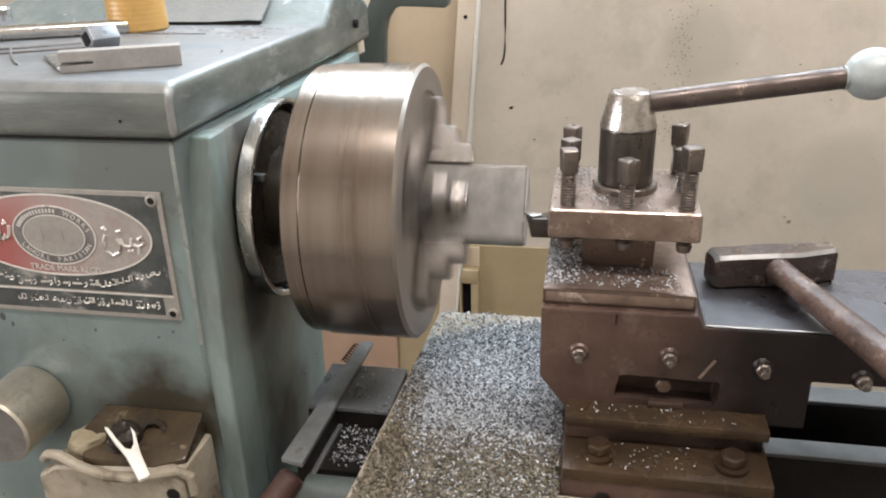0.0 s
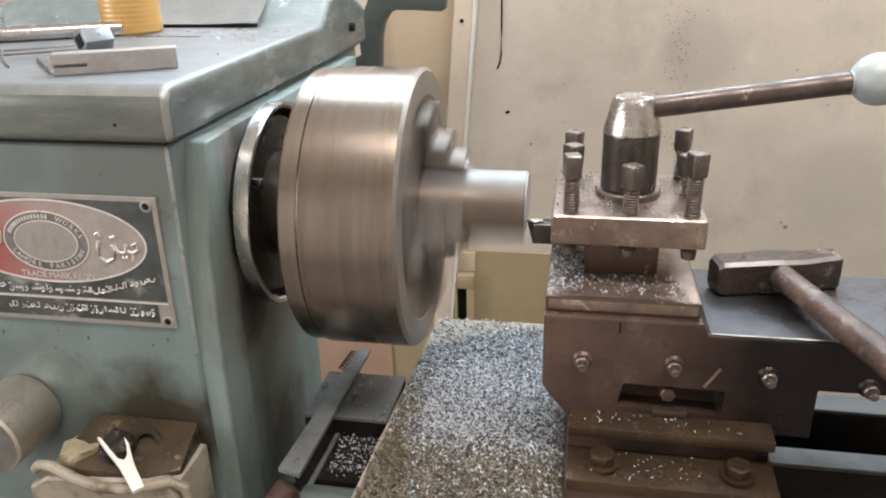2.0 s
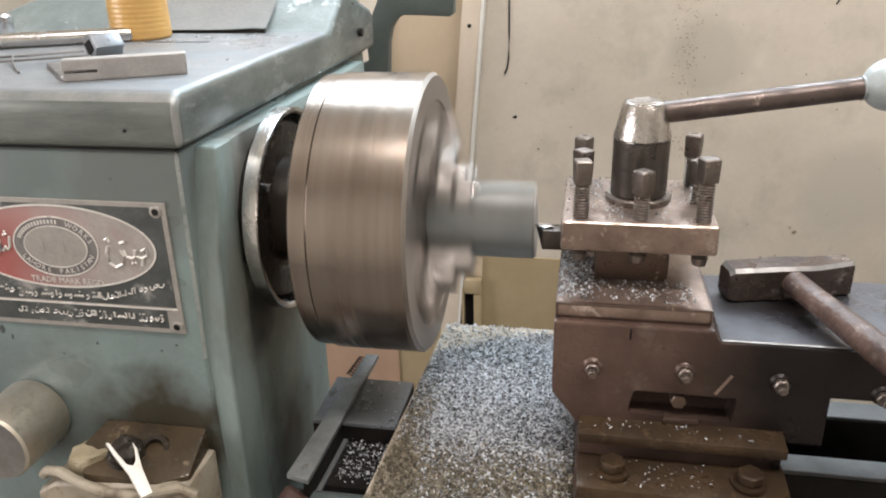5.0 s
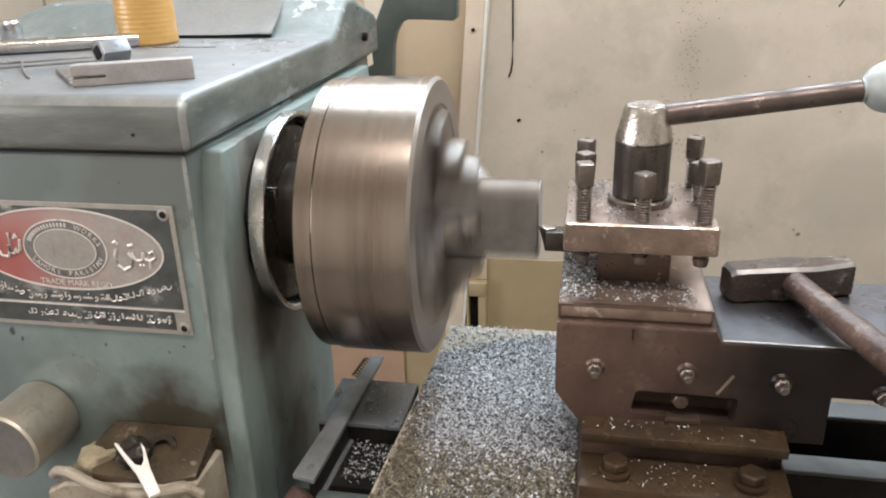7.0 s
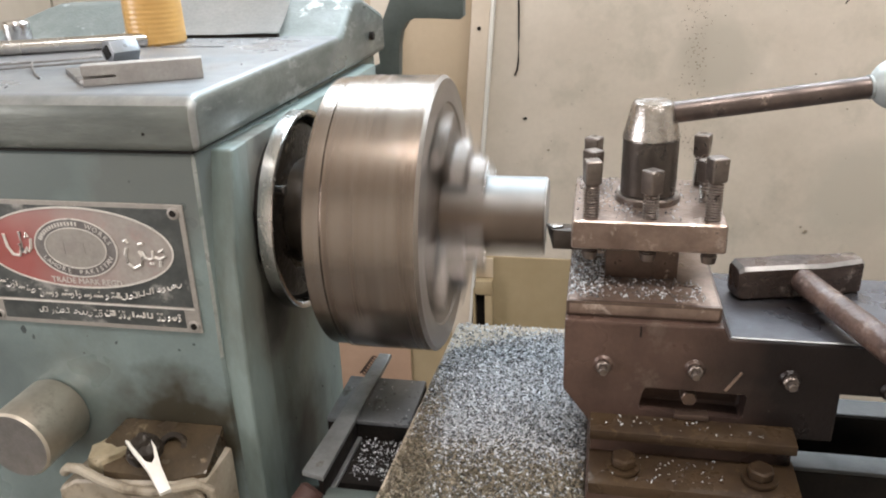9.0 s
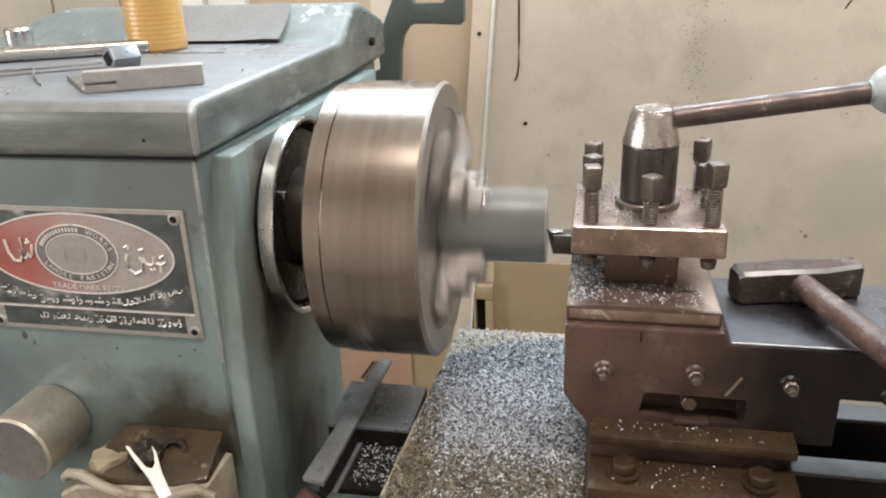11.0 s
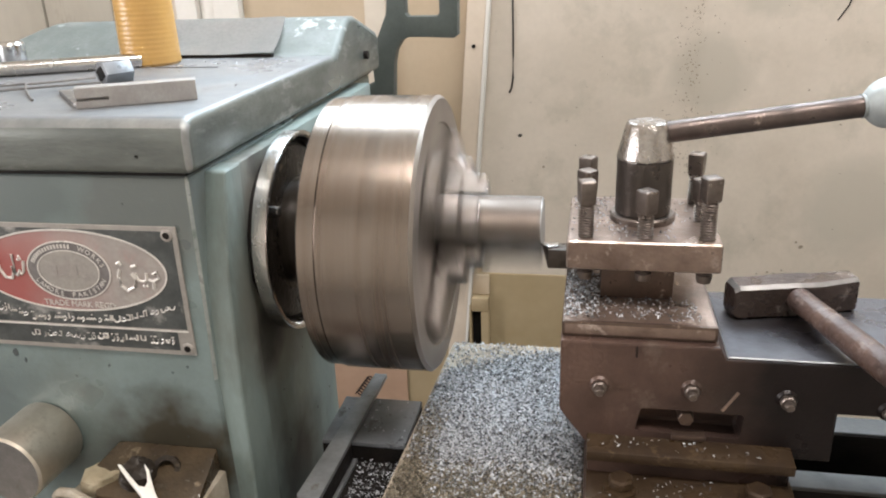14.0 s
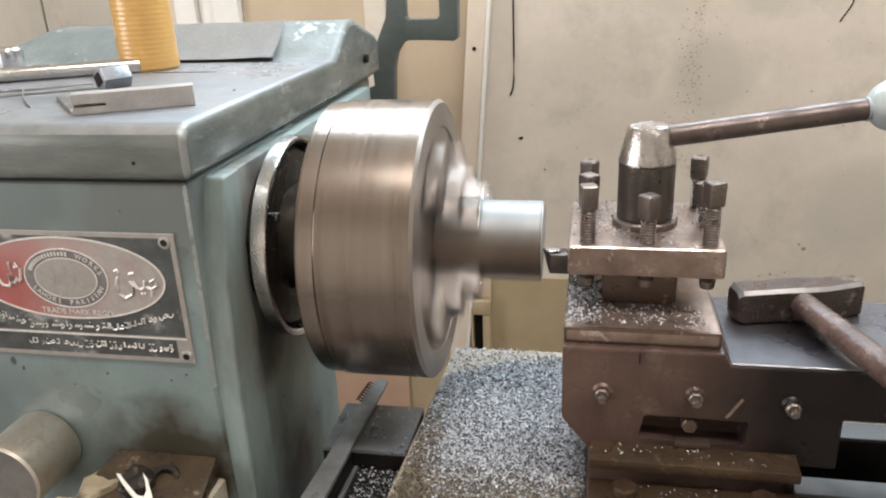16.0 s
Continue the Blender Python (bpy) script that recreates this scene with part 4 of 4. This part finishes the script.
def build_compound():
    c = thing("compound_slide", "oil-browned cast iron compound slide with adjusting screws", "lathe slide")
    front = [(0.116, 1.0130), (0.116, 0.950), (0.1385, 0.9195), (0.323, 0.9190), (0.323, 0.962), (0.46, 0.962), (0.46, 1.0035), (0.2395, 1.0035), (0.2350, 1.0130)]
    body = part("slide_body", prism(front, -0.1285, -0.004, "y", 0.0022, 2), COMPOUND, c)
    cut(body, prism([(0.1795, 0.9570), (0.1755, 0.9355), (0.255, 0.9340), (0.257, 0.9560)], -0.15, -0.108, "y", 0.002, 1))
    # bare bevel in a paler steel that paints the edge's highlight line
    edge_surface(part("slide_top", box(0.2405, 0.459, -0.1268, -0.006, 1.0034, 1.0050, 0.0009, 1), SLIDE_TOP, c, "scraped blue-grey top face"), STRAP)
    part("recess_bolt", joined(hexagon((0.2145, -0.1090, 0.9475), (0.2145, -0.1270, 0.9475), 0.0065, 0.0008), box(0.2040, 0.2300, -0.1310, -0.1200, 0.9305, 0.9350, 0.001)), BROWN_STEEL, c)
    for x, z in ((0.1468, 0.9755), (0.2162, 0.9768), (0.2855, 0.9730), (0.3570, 0.9683)):
        s = part("adjusting_screw", rod((x, -0.1280, z), (x, -0.1312, z), 0.0080, 0.0070, 20, 0.001), COMPOUND, c, "adjusting screw with lock nut")
        part("lock_nut", hexagon((x, -0.1311, z), (x, -0.1365, z), 0.0062, 0.0010), SCREW, s)
        part("screw_tip", rod((x, -0.1366, z), (x, -0.1415, z - 0.0006), 0.0034, n=14, chamfer=0.0006), SCREW, s)
    part("scrape_mark", box(-0.0011, 0.0011, -0.0006, 0.0004, -0.010, 0.010, m=pose(0.2455, -0.1288, 0.9675, 0, 32, 0)), POST_STEEL, c, "bright scrape")
    part("witness_line", box(0.1735, 0.1747, -0.1291, -0.1283, 1.0015, 1.0108), DARK, c, "dark witness line")
    return c


def build_cross_slide():
    c = thing("cross_slide", "oily olive-brown cross slide with hexagon bolts and chips", "lathe slide")
    part("upper_ledge", prism([(-0.150, 0.9185), (-0.150, 0.9275), (-0.128, 0.9300), (0.02, 0.9300), (0.02, 0.9185)], 0.1385, 0.2935, "x", 0.0015), OLIVE, c)
    part("neck", box(0.1395, 0.2915, -0.1425, 0.02, 0.9035, 0.9190, 0.001), COMPOUND, c)
    part("lower_ledge", prism([(-0.1805, 0.890), (-0.1805, 0.9005), (-0.145, 0.9040), (0.02, 0.9040), (0.02, 0.890)], 0.1385, 0.2945, "x", 0.002), OLIVE, c)
    part("apron", box(0.137, 0.2925, -0.1795, 0.02, 0.62, 0.8905, 0.004), COMPOUND, c)
    for x in (0.1655, 0.2665):
        w = part("bolt", spun([(0.9030, 0), (0.9030, 0.0132), (0.9055, 0.0132), (0.9055, 0)], pose(x, -0.1605, 0, 0, -90, 0), 28), OLIVE, c, "oily hexagon bolt")
        part("bolt_head", hexagon((x, -0.1605, 0.9056), (x, -0.1605, 0.9140), 0.0102, 0.0014), OLIVE, w)
    for x in (0.17, 0.268):
        part("apron_screw", hexagon((x, -0.1796, 0.874), (x, -0.1815, 0.874), 0.0075, 0.0006), DARK, c)
    return c


def build_bed():
    b = thing("lathe_bed", "dark iron lathe bed with polished ways", "lathe bed")
    part("casting", joined(box(-0.1126, 0.0, -0.060, 0.004, 0.60, 0.795, 0.004), box(0.0, 1.3, -0.060, 0.09, 0.60, 0.795, 0.004), box(-0.62, -0.1805, -0.13, 0.09, 0.60, 0.615)), DARK, b)
    part("bridge", box(-0.1126, -0.030, -0.0700, 0.0090, 0.8555, 0.8600, 0.001), BED, b, "grey iron gap bridge")
    part("bridge_web", box(-0.1126, -0.030, -0.0690, 0.0080, 0.796, 0.8554), DARK, b)
    part("gap_floor", box(-0.098, -0.030, -0.135, -0.0605, 0.796, 0.838, 0.003), DARK, b)
    for nm, y0, y1, z in (("front_way", -0.080, -0.055, 0.858), ("rear_way", 0.006, 0.034, 0.860)):
        w = part(nm, box(0.295, 1.3, y0, y1, 0.796, z - 0.004, 0.001), DARK, b)
        part("way_face", box(0.295, 1.3, y0, y1, z - 0.0038, z, 0.0008, 1), BED_BRIGHT, w, "polished way face")
    part("inner_rail", box(-0.012, 0.29, -0.20, 0.10, 0.796, 0.8675, 0.003), BED, b)
    part("feed_rod", rod((-0.107, -0.155, 0.828), (-0.031, -0.155, 0.828), 0.016, n=32), GREY_PAINT, b, "round dark feed shaft")
    part("front_skirt", box(-0.110, 0.136, -0.205, -0.20, 0.55, 0.80, 0.001), DARK, b)
    part("lead_rod", rod((0.296, -0.15, 0.80), (1.3, -0.15, 0.80), 0.013, n=24), DARK, b)
    part("pedestal", box(-0.60, 1.25, -0.16, 0.19, 0.0, 0.599, 0.01), GREEN_SOILED, b)
    return b


def chip_cloud(name, spots, size, label, seed, material=None):
    """Loose curled steel chips, one thin bent strip each."""
    rng = np.random.default_rng(seed)
    n = len(spots)
    L = size * rng.uniform(0.45, 1.25, n)
    W = size * rng.uniform(0.18, 0.45, n)
    bend = size * rng.uniform(0.1, 0.5, n)
    yaw = rng.uniform(0, 2 * np.pi, n)
    tilt = rng.normal(0, 0.45, n)
    turn = rng.normal(0, 0.6, n)
    base = np.array([[-0.5, -0.5, 0], [-0.5, 0.5, 0], [0, -0.5, 1], [0, 0.5, 1], [0.5, -0.5, 0], [0.5, 0.5, 0]])
    P = np.empty((n, 6, 3))
    for k in range(6):
        lx, wy, bz = base[k]
        a, c, h = lx * L, wy * W, bz * bend
        c2, h2 = c * np.cos(turn) - h * np.sin(turn), c * np.sin(turn) + h * np.cos(turn)
        a3, h3 = a * np.cos(tilt) - h2 * np.sin(tilt), a * np.sin(tilt) + h2 * np.cos(tilt)
        P[:, k, 0] = spots[:, 0] + a3 * np.cos(yaw) - c2 * np.sin(yaw)
        P[:, k, 1] = spots[:, 1] + a3 * np.sin(yaw) + c2 * np.cos(yaw)
        P[:, k, 2] = spots[:, 2] + h3
    faces = []
    for i in range(n):
        o = 6 * i
        faces += [(o, o + 2, o + 3, o + 1), (o + 2, o + 4, o + 5, o + 3)]
    me = bpy.data.meshes.new(name)
    me.from_pydata(P.reshape(-1, 3).tolist(), [], faces)
    me.materials.append(material or CHIPS)
    return tagged(new(name, me), label, "metal chips", kind="stuff")


def build_chip_board():
    s = thing("chip_board", "flat board over the bed, covered with steel chips", "board")
    part("sheet", prism([(-0.0345, -0.33), (0.300, -0.33), (0.300, -0.1815), (0.1365, -0.1815), (0.1365, 0.115), (-0.0140, 0.1125)], 0.8680, 0.8755, "z", 0.001), SHEET, s)
    rng = np.random.default_rng(11)
    n = 64000
    x = rng.uniform(-0.034, 0.1355, n)
    y = rng.uniform(-0.24, 0.112, n)
    left = -0.0345 + 0.0205 * (y + 0.33) / 0.445
    # bare stretch along the far edge, and a thinner west edge
    keep = (x > left + 0.003)
    far = np.clip((0.062 - y + 0.02 * np.sin(18 * x) + 0.25 * x) / 0.04, 0, 1)
    west = np.clip((x - left) / 0.035 + 0.35, 0, 1)
    keep &= rng.uniform(0, 1, n) < np.minimum(0.09 + 0.91 * far, west)
    x, y = x[keep], y[keep]
    z = 0.8763 + np.abs(rng.normal(0, 0.0012, len(x)))
    # oil-soaked chips gather towards the front and the west edge
    oily = rng.uniform(0, 1, len(x)) < np.clip((-0.10 - y) / 0.06, 0, 0.8) + np.clip((0.012 - x) / 0.03, 0, 0.7) * np.clip((0.0 - y) / 0.06, 0, 1)
    pts = np.c_[x, y, z]
    chip_cloud("board_chips", pts[~oily], 0.0034, "dense layer of bright steel chips on the board", 21)
    chip_cloud("oily_chips", pts[oily], 0.0034, "oily brown chips along the front of the board", 22, CHIPS_BROWN)


def build_strap_and_lever():
    s = thing("steel_strap", "flat steel strap lying across the bed bridge", "strap")
    part("bar", prism([(-0.1050, -0.158), (-0.0840, -0.163), (-0.0780, 0.050), (-0.0918, 0.050)], 0.8605, 0.8655, "z", 0.0008), STRAP, s)
    part("web", prism([(-0.0900, -0.160), (-0.0855, -0.160), (-0.0825, -0.0705), (-0.0870, -0.0705)], 0.8385, 0.8604, "z", 0.0008), DARK, s, "dark upright web of the strap")
    part("web_foot", prism([(-0.0853, -0.155), (-0.0805, -0.155), (-0.0780, -0.0705), (-0.0823, -0.0705)], 0.8385, 0.8415, "z", 0.0005), STRAP, s)
    # coil spring against the far end of the strap
    sp = thing("coil_spring", "short dark rusty coil spring beside the strap", "spring")
    a, b = Vector((-0.0985, 0.008, 0.8638)), Vector((-0.0950, 0.044, 0.8638))
    m = along(a, b)
    n = 7 * 12
    part("coil", tube_path([m @ Vector(((b - a).length * k / n, 0.0030 * math.cos(k * math.pi / 6), 0.0030 * math.sin(k * math.pi / 6))) for k in range(n + 1)], 0.0008, 6), RUST, sp)
    lv = thing("rusty_handle", "red-brown rusty round handle beside the bed", "handle")
    part("grip", rod((-0.094, -0.160, 0.850), (-0.134, -0.226, 0.800), 0.0120, 0.013, 20, 0.003), RUST, lv)


def build_hammer():
    hm = thing("hammer", "steel hammer with a greasy wooden handle lying on the slide", "hammer")
    z = 1.0049
    a, b = Vector((0.2510, -0.0525, z)), Vector((0.3525, -0.0275, z))
    ax_ = (b - a).normalized()
    m = along(a, b)
    L = (b - a).length
    head = bmesh.new()
    secs = [(0, 0.0105, 0.027), (0.0035, 0.0125, 0.030), (0.03, 0.0125, 0.030), (0.040, 0.0135, 0.0305), (0.062, 0.0135, 0.0300), (0.072, 0.0125, 0.0295), (L - 0.002, 0.0095, 0.031), (L, 0.0085, 0.0295)]
    rings = []
    for s, w, h in secs:
        lo = 0.0 if s > 0.001 else 0.0025
        c = 0.003
        pts = [(-w + c, lo), (w - c, lo), (w, lo + c), (w, h - c), (w - c, h), (-w + c, h), (-w, h - c), (-w, lo + c)]
        rings.append([head.verts.new((s, py, pz)) for py, pz in pts])
    for A, B in zip(rings, rings[1:]):
        for k in range(8):
            head.faces.new((A[k], A[(k + 1) % 8], B[(k + 1) % 8], B[k]))
    head.faces.new(rings[0][::-1])
    head.faces.new(rings[-1])
    bmesh.ops.recalc_face_normals(head, faces=head.faces)
    head.transform(m)
    hh = part("hammer_head", head, HAMMER, hm, "worn forged steel head")
    hh.data.materials.append(DULL)
    for p in hh.data.polygons:
        if 0.3 < p.normal.z < 0.9:
            p.material_index = 1
    p, q = Vector((0.3035, -0.052, 1.0225)), Vector((0.3590, -0.220, 1.0190))
    L2 = (q - p).length
    prof = [(0, 0), (0, 0.0085), (0.003, 0.0098), (0.03, 0.0102), (0.08, 0.0106), (0.13, 0.0112), (L2 - 0.004, 0.0122), (L2, 0.010), (L2, 0)]
    hd = spun(prof, along(p, q), 28)
    for v in hd.verts:
        v.co += 0.0006 * noise.noise_vector(v.co * 60)
    part("handle", hd, HANDLE, hm, "greasy brown wooden handle")


# ---- things on the lid ----
def build_lid_things():
    zt = 1.1872
    # clamping bar with a milled slot
    cb = thing("steel_block", "grey milled steel bar with a slot, lying on the lid", "steel bar")
    a, b = Vector((-0.2790, -0.1050, zt)), Vector((-0.1945, -0.0610, zt))
    m = along(a, b)
    L = (b - a).length
    bm = box(0, L, 0, 0.016, 0, 0.0170, 0.0009)
    bm.transform(m)
    slotted = part("bar", bm, BLOCK, cb)
    groove = box(-0.002, 0.026, -0.002, 0.0085, 0.0062, 0.0088)
    groove.transform(m)
    cut(slotted, groove)
    plate = prism([(-0.2760, -0.0995), (-0.2650, -0.0800), (-0.2550, -0.0650), (-0.3350, -0.0290), (-0.3460, -0.0330), (-0.2880, -0.0960)], zt, zt + 0.004, "z", 0.0008)
    tagged(part("shim_plate", plate, DULL), "thin grey steel plate under the bar", "plate")
    # tee wrench with a square nut head
    tw = thing("tee_wrench", "bright steel tee wrench lying on the lid", "wrench")
    p, q = Vector((-0.535, 0.055, zt + 0.0075)), Vector((-0.3640, 0.1420, zt + 0.0075))
    part("bar", rod(p, q, 0.0080, n=24, chamfer=0.001), STEEL, tw, "bright round bar")
    part("hub", joined(rod((-0.505, 0.020, zt + 0.011), (-0.53, 0.085, zt + 0.011), 0.0105, n=20, chamfer=0.001)), DULL, tw)
    kb = thing("square_socket", "short dark steel socket with a square hole", "socket")
    blk = rod((-0.3380, 0.0230, zt + 0.0105), (-0.3240, 0.0480, zt + 0.0105), 0.0126, n=6)
    blk.transform(Matrix.Translation((0, 0, -0.0006)))
    soften(blk, 0.001, 2)
    part("socket_body", blk, BED, kb)
    part("socket_hole", box(-0.0005, 0.0012, -0.0055, 0.0055, -0.0055, 0.0055, m=along((-0.3380, 0.0230, zt + 0.0098), (-0.352, -0.002, zt + 0.0098)) @ pose(0, 0, 0, 30, 0, 0)), DARK, kb)
    # bent wires
    for pts in ([(-0.3480, -0.0670, zt + 0.001), (-0.3690, -0.0450, zt + 0.0012), (-0.3890, -0.0220, zt + 0.0045), (-0.4050, 0.0, zt + 0.0045), (-0.4300, 0.012, zt + 0.002)],
                [(-0.43, -0.025, zt + 0.001), (-0.372, -0.016, zt + 0.004), (-0.325, 0.002, zt + 0.005)],
                [(-0.46, 0.0, zt + 0.001), (-0.40, 0.012, zt + 0.003), (-0.36, 0.045, zt + 0.003)]):
        tagged(part("wire_offcut", tube_path(pts, 0.0010, 8), DULL), "thin bent grey wire offcut on the lid", "wire", "wire offcuts on the lid")
    # amber bottle with ribs
    bt = thing("ribbed_bottle", "amber yellow ribbed plastic bottle standing on the lid", "bottle")
    prof = [(0, 0), (0, 0.031), (0.003, 0.0330)]
    z = 0.008
    while z < 0.125:
        r = 0.0330 - 0.02 * z
        prof += [(z, r - 0.00014), (z + 0.0014, r + 0.00014), (z + 0.0026, r + 0.00014), (z + 0.0040, r - 0.00014)]
        z += 0.0052
    prof += [(0.135, 0.030), (0.145, 0.018), (0.16, 0.016), (0.16, 0)]
    part("bottle_body", spun(prof, pose(-0.3685, 0.168, zt, 0, -90, 0), 48), AMBER, bt)
    # loose bent cover sheet on the slope
    cs = thing("cover_sheet", "loose bent grey sheet leaning on the lid slope", "metal sheet")
    bm = bmesh.new()
    rows = []
    for i in range(13):
        u = i / 12
        y = 0.2115 + 0.068 * u
        zz = zt + 0.0045 + 0.0355 * u - 0.010 * math.sin(math.pi * u) * 0.4
        rows.append([bm.verts.new((-0.440 + (0.203 - 0.006 * u) * k / 12, y + 0.003 * math.sin(k / 3.0), zz + 0.0015 * math.cos(k * 0.5))) for k in range(13)])
    for A, B in zip(rows, rows[1:]):
        for k in range(12):
            bm.faces.new((A[k], A[k + 1], B[k + 1], B[k]))
    bmesh.ops.solidify(bm, geom=bm.faces, thickness=0.0012)
    part("sheet", bm, SHEET_METAL, cs)
    # dark strip in place of the shade under the sheet
    part("sheet_gap", box(-0.445, -0.240, 0.2125, 0.219, zt, zt + 0.0035), DARK, cs)
    # small capped pot
    pot = thing("steel_cup", "small pale steel cup standing on the lid", "cup")
    part("cup_body", spun([(0, 0), (0, 0.0145), (0.002, 0.0155), (0.024, 0.0155), (0.027, 0.0135), (0.0275, 0)], pose(-0.5510, 0.170, zt, 0, -90, 0), 32), STEEL, pot)
    rng = np.random.default_rng(4)
    n = 160
    x, y = rng.uniform(-0.45, -0.18, n), rng.uniform(-0.11, 0.21, n)
    k = rng.uniform(0, 1, n) < 0.25 + 0.75 * (y > 0.1)
    chip_cloud("lid_chips", np.c_[x[k], y[k], np.full(k.sum(), zt + 0.0006)], 0.0028, "few bright steel chips scattered on the lid", 5)


def build_bracket():
    """Flat cast arm behind the headstock, with a cut-out."""
    b = thing("arm_bracket", "flat dark grey-green cast bracket with a square cut-out", "bracket")
    out = [(-0.2075, 1.02), (-0.1655, 1.02), (-0.1655, 1.095), (-0.1625, 1.140), (-0.158, 1.160), (-0.149, 1.174), (-0.138, 1.179), (-0.110, 1.1785), (-0.070, 1.1765), (-0.064, 1.181), (-0.0625, 1.25), (-0.0625, 1.34),
           (-0.0905, 1.34), (-0.0905, 1.213), (-0.0945, 1.2085), (-0.1375, 1.2085), (-0.1415, 1.213), (-0.1415, 1.34), (-0.168, 1.34), (-0.1680, 1.24), (-0.1715, 1.212), (-0.186, 1.180), (-0.1945, 1.158), (-0.1965, 1.135), (-0.1950, 1.113), (-0.2075, 1.1085)]
    bm = prism(out, 0.488, 0.512, "y")
    soften(bm, 0.0025, 2, 60)
    part("plate", bm, GREY_PAINT, b)
    part("foot", box(-0.22, -0.155, 0.402, 0.53, 1.0, 1.03, 0.003), GREY_PAINT, b)
    part("foot_stay", box(-0.22, -0.18, 0.402, 0.487, 1.03, 1.05, 0.003), GREY_PAINT, b)


def scatter_slide_chips():
    rng = np.random.default_rng(8)
    def patch(n, x0, x1, y0, y1, z, jitter=0.0008):
        return np.c_[rng.uniform(x0, x1, n), rng.uniform(y0, y1, n), z + np.abs(rng.normal(0, jitter, n))]
    base = np.r_[patch(900, 0.118, 0.145, -0.118, -0.02, 1.0272, 0.003), patch(260, 0.146, 0.222, -0.116, -0.078, 1.0270, 0.001)]
    chip_cloud("post_base_chips", base, 0.0026, "bright steel chips heaped on the tool post base", 31)
    top = np.r_[patch(330, 0.121, 0.165, -0.082, 0.01, 1.0862, 0.0006), patch(60, 0.15, 0.20, -0.098, -0.07, 1.0862, 0.0005), patch(60, 0.2, 0.232, -0.06, 0.01, 1.0862, 0.0005)]
    chip_cloud("post_top_chips", top, 0.0022, "fine steel chips on the tool post top", 32)
    ledge = np.r_[patch(34, 0.14, 0.27, -0.147, -0.131, 0.9297, 0.0004), patch(52, 0.142, 0.24, -0.177, -0.146, 0.9040, 0.0005)]
    chip_cloud("ledge_chips", ledge, 0.0025, "few steel chips on the cross slide ledges", 33)
    gap = np.r_[patch(330, -0.074, -0.034, -0.130, -0.072, 0.8385, 0.003), patch(150, -0.10, -0.034, -0.195, -0.172, 0.80, 0.004), patch(50, -0.105, -0.032, -0.065, 0.004, 0.8608, 0.0004)]
    chip_cloud("bed_chips", gap, 0.0027, "steel chips gathered in the bed gap", 34)


build_room()
headstock = build_headstock()
build_nameplate(headstock)
build_control_box()
chuck = build_chuck()
bar = build_bar()
build_tool_post()
build_compound()
build_cross_slide()
build_bed()
build_chip_board()
build_strap_and_lever()
build_hammer()
build_lid_things()
build_bracket()
scatter_slide_chips()


# ---- motion ----
def motions():
    # where the flat face of the bar points, at half seconds: 0 up, 90 towards the front
    caught = {0: 62, 0.5: 30, 1: 66, 1.5: 130, 2: 182, 2.5: 220, 3: 180, 3.5: 225, 4: 245, 6.5: 52, 7: 98, 7.5: 158, 8: 105, 8.5: 160, 9: 205,
              11.5: 342, 12: 25, 12.5: 72, 13: 130, 13.5: 72, 14: 138, 14.5: 188, 15: 215, 15.5: 250, 16: 215}
    times, turns = [], []
    for t, turn in caught.items():
        if turns:
            guess = turns[-1] + 2220 * (t - times[-1])      # 370 turns a minute
            turn += 360 * round((guess - turn) / 360)
        times.append(t)
        turns.append(turn)
    rows = [(i / FPS, pose(0, 0, Z0, float(np.interp(i / FPS, times, turns)))) for i in range(16 * FPS + 1)]
    walk(chuck, rows)
    walk(bar, rows)


motions()
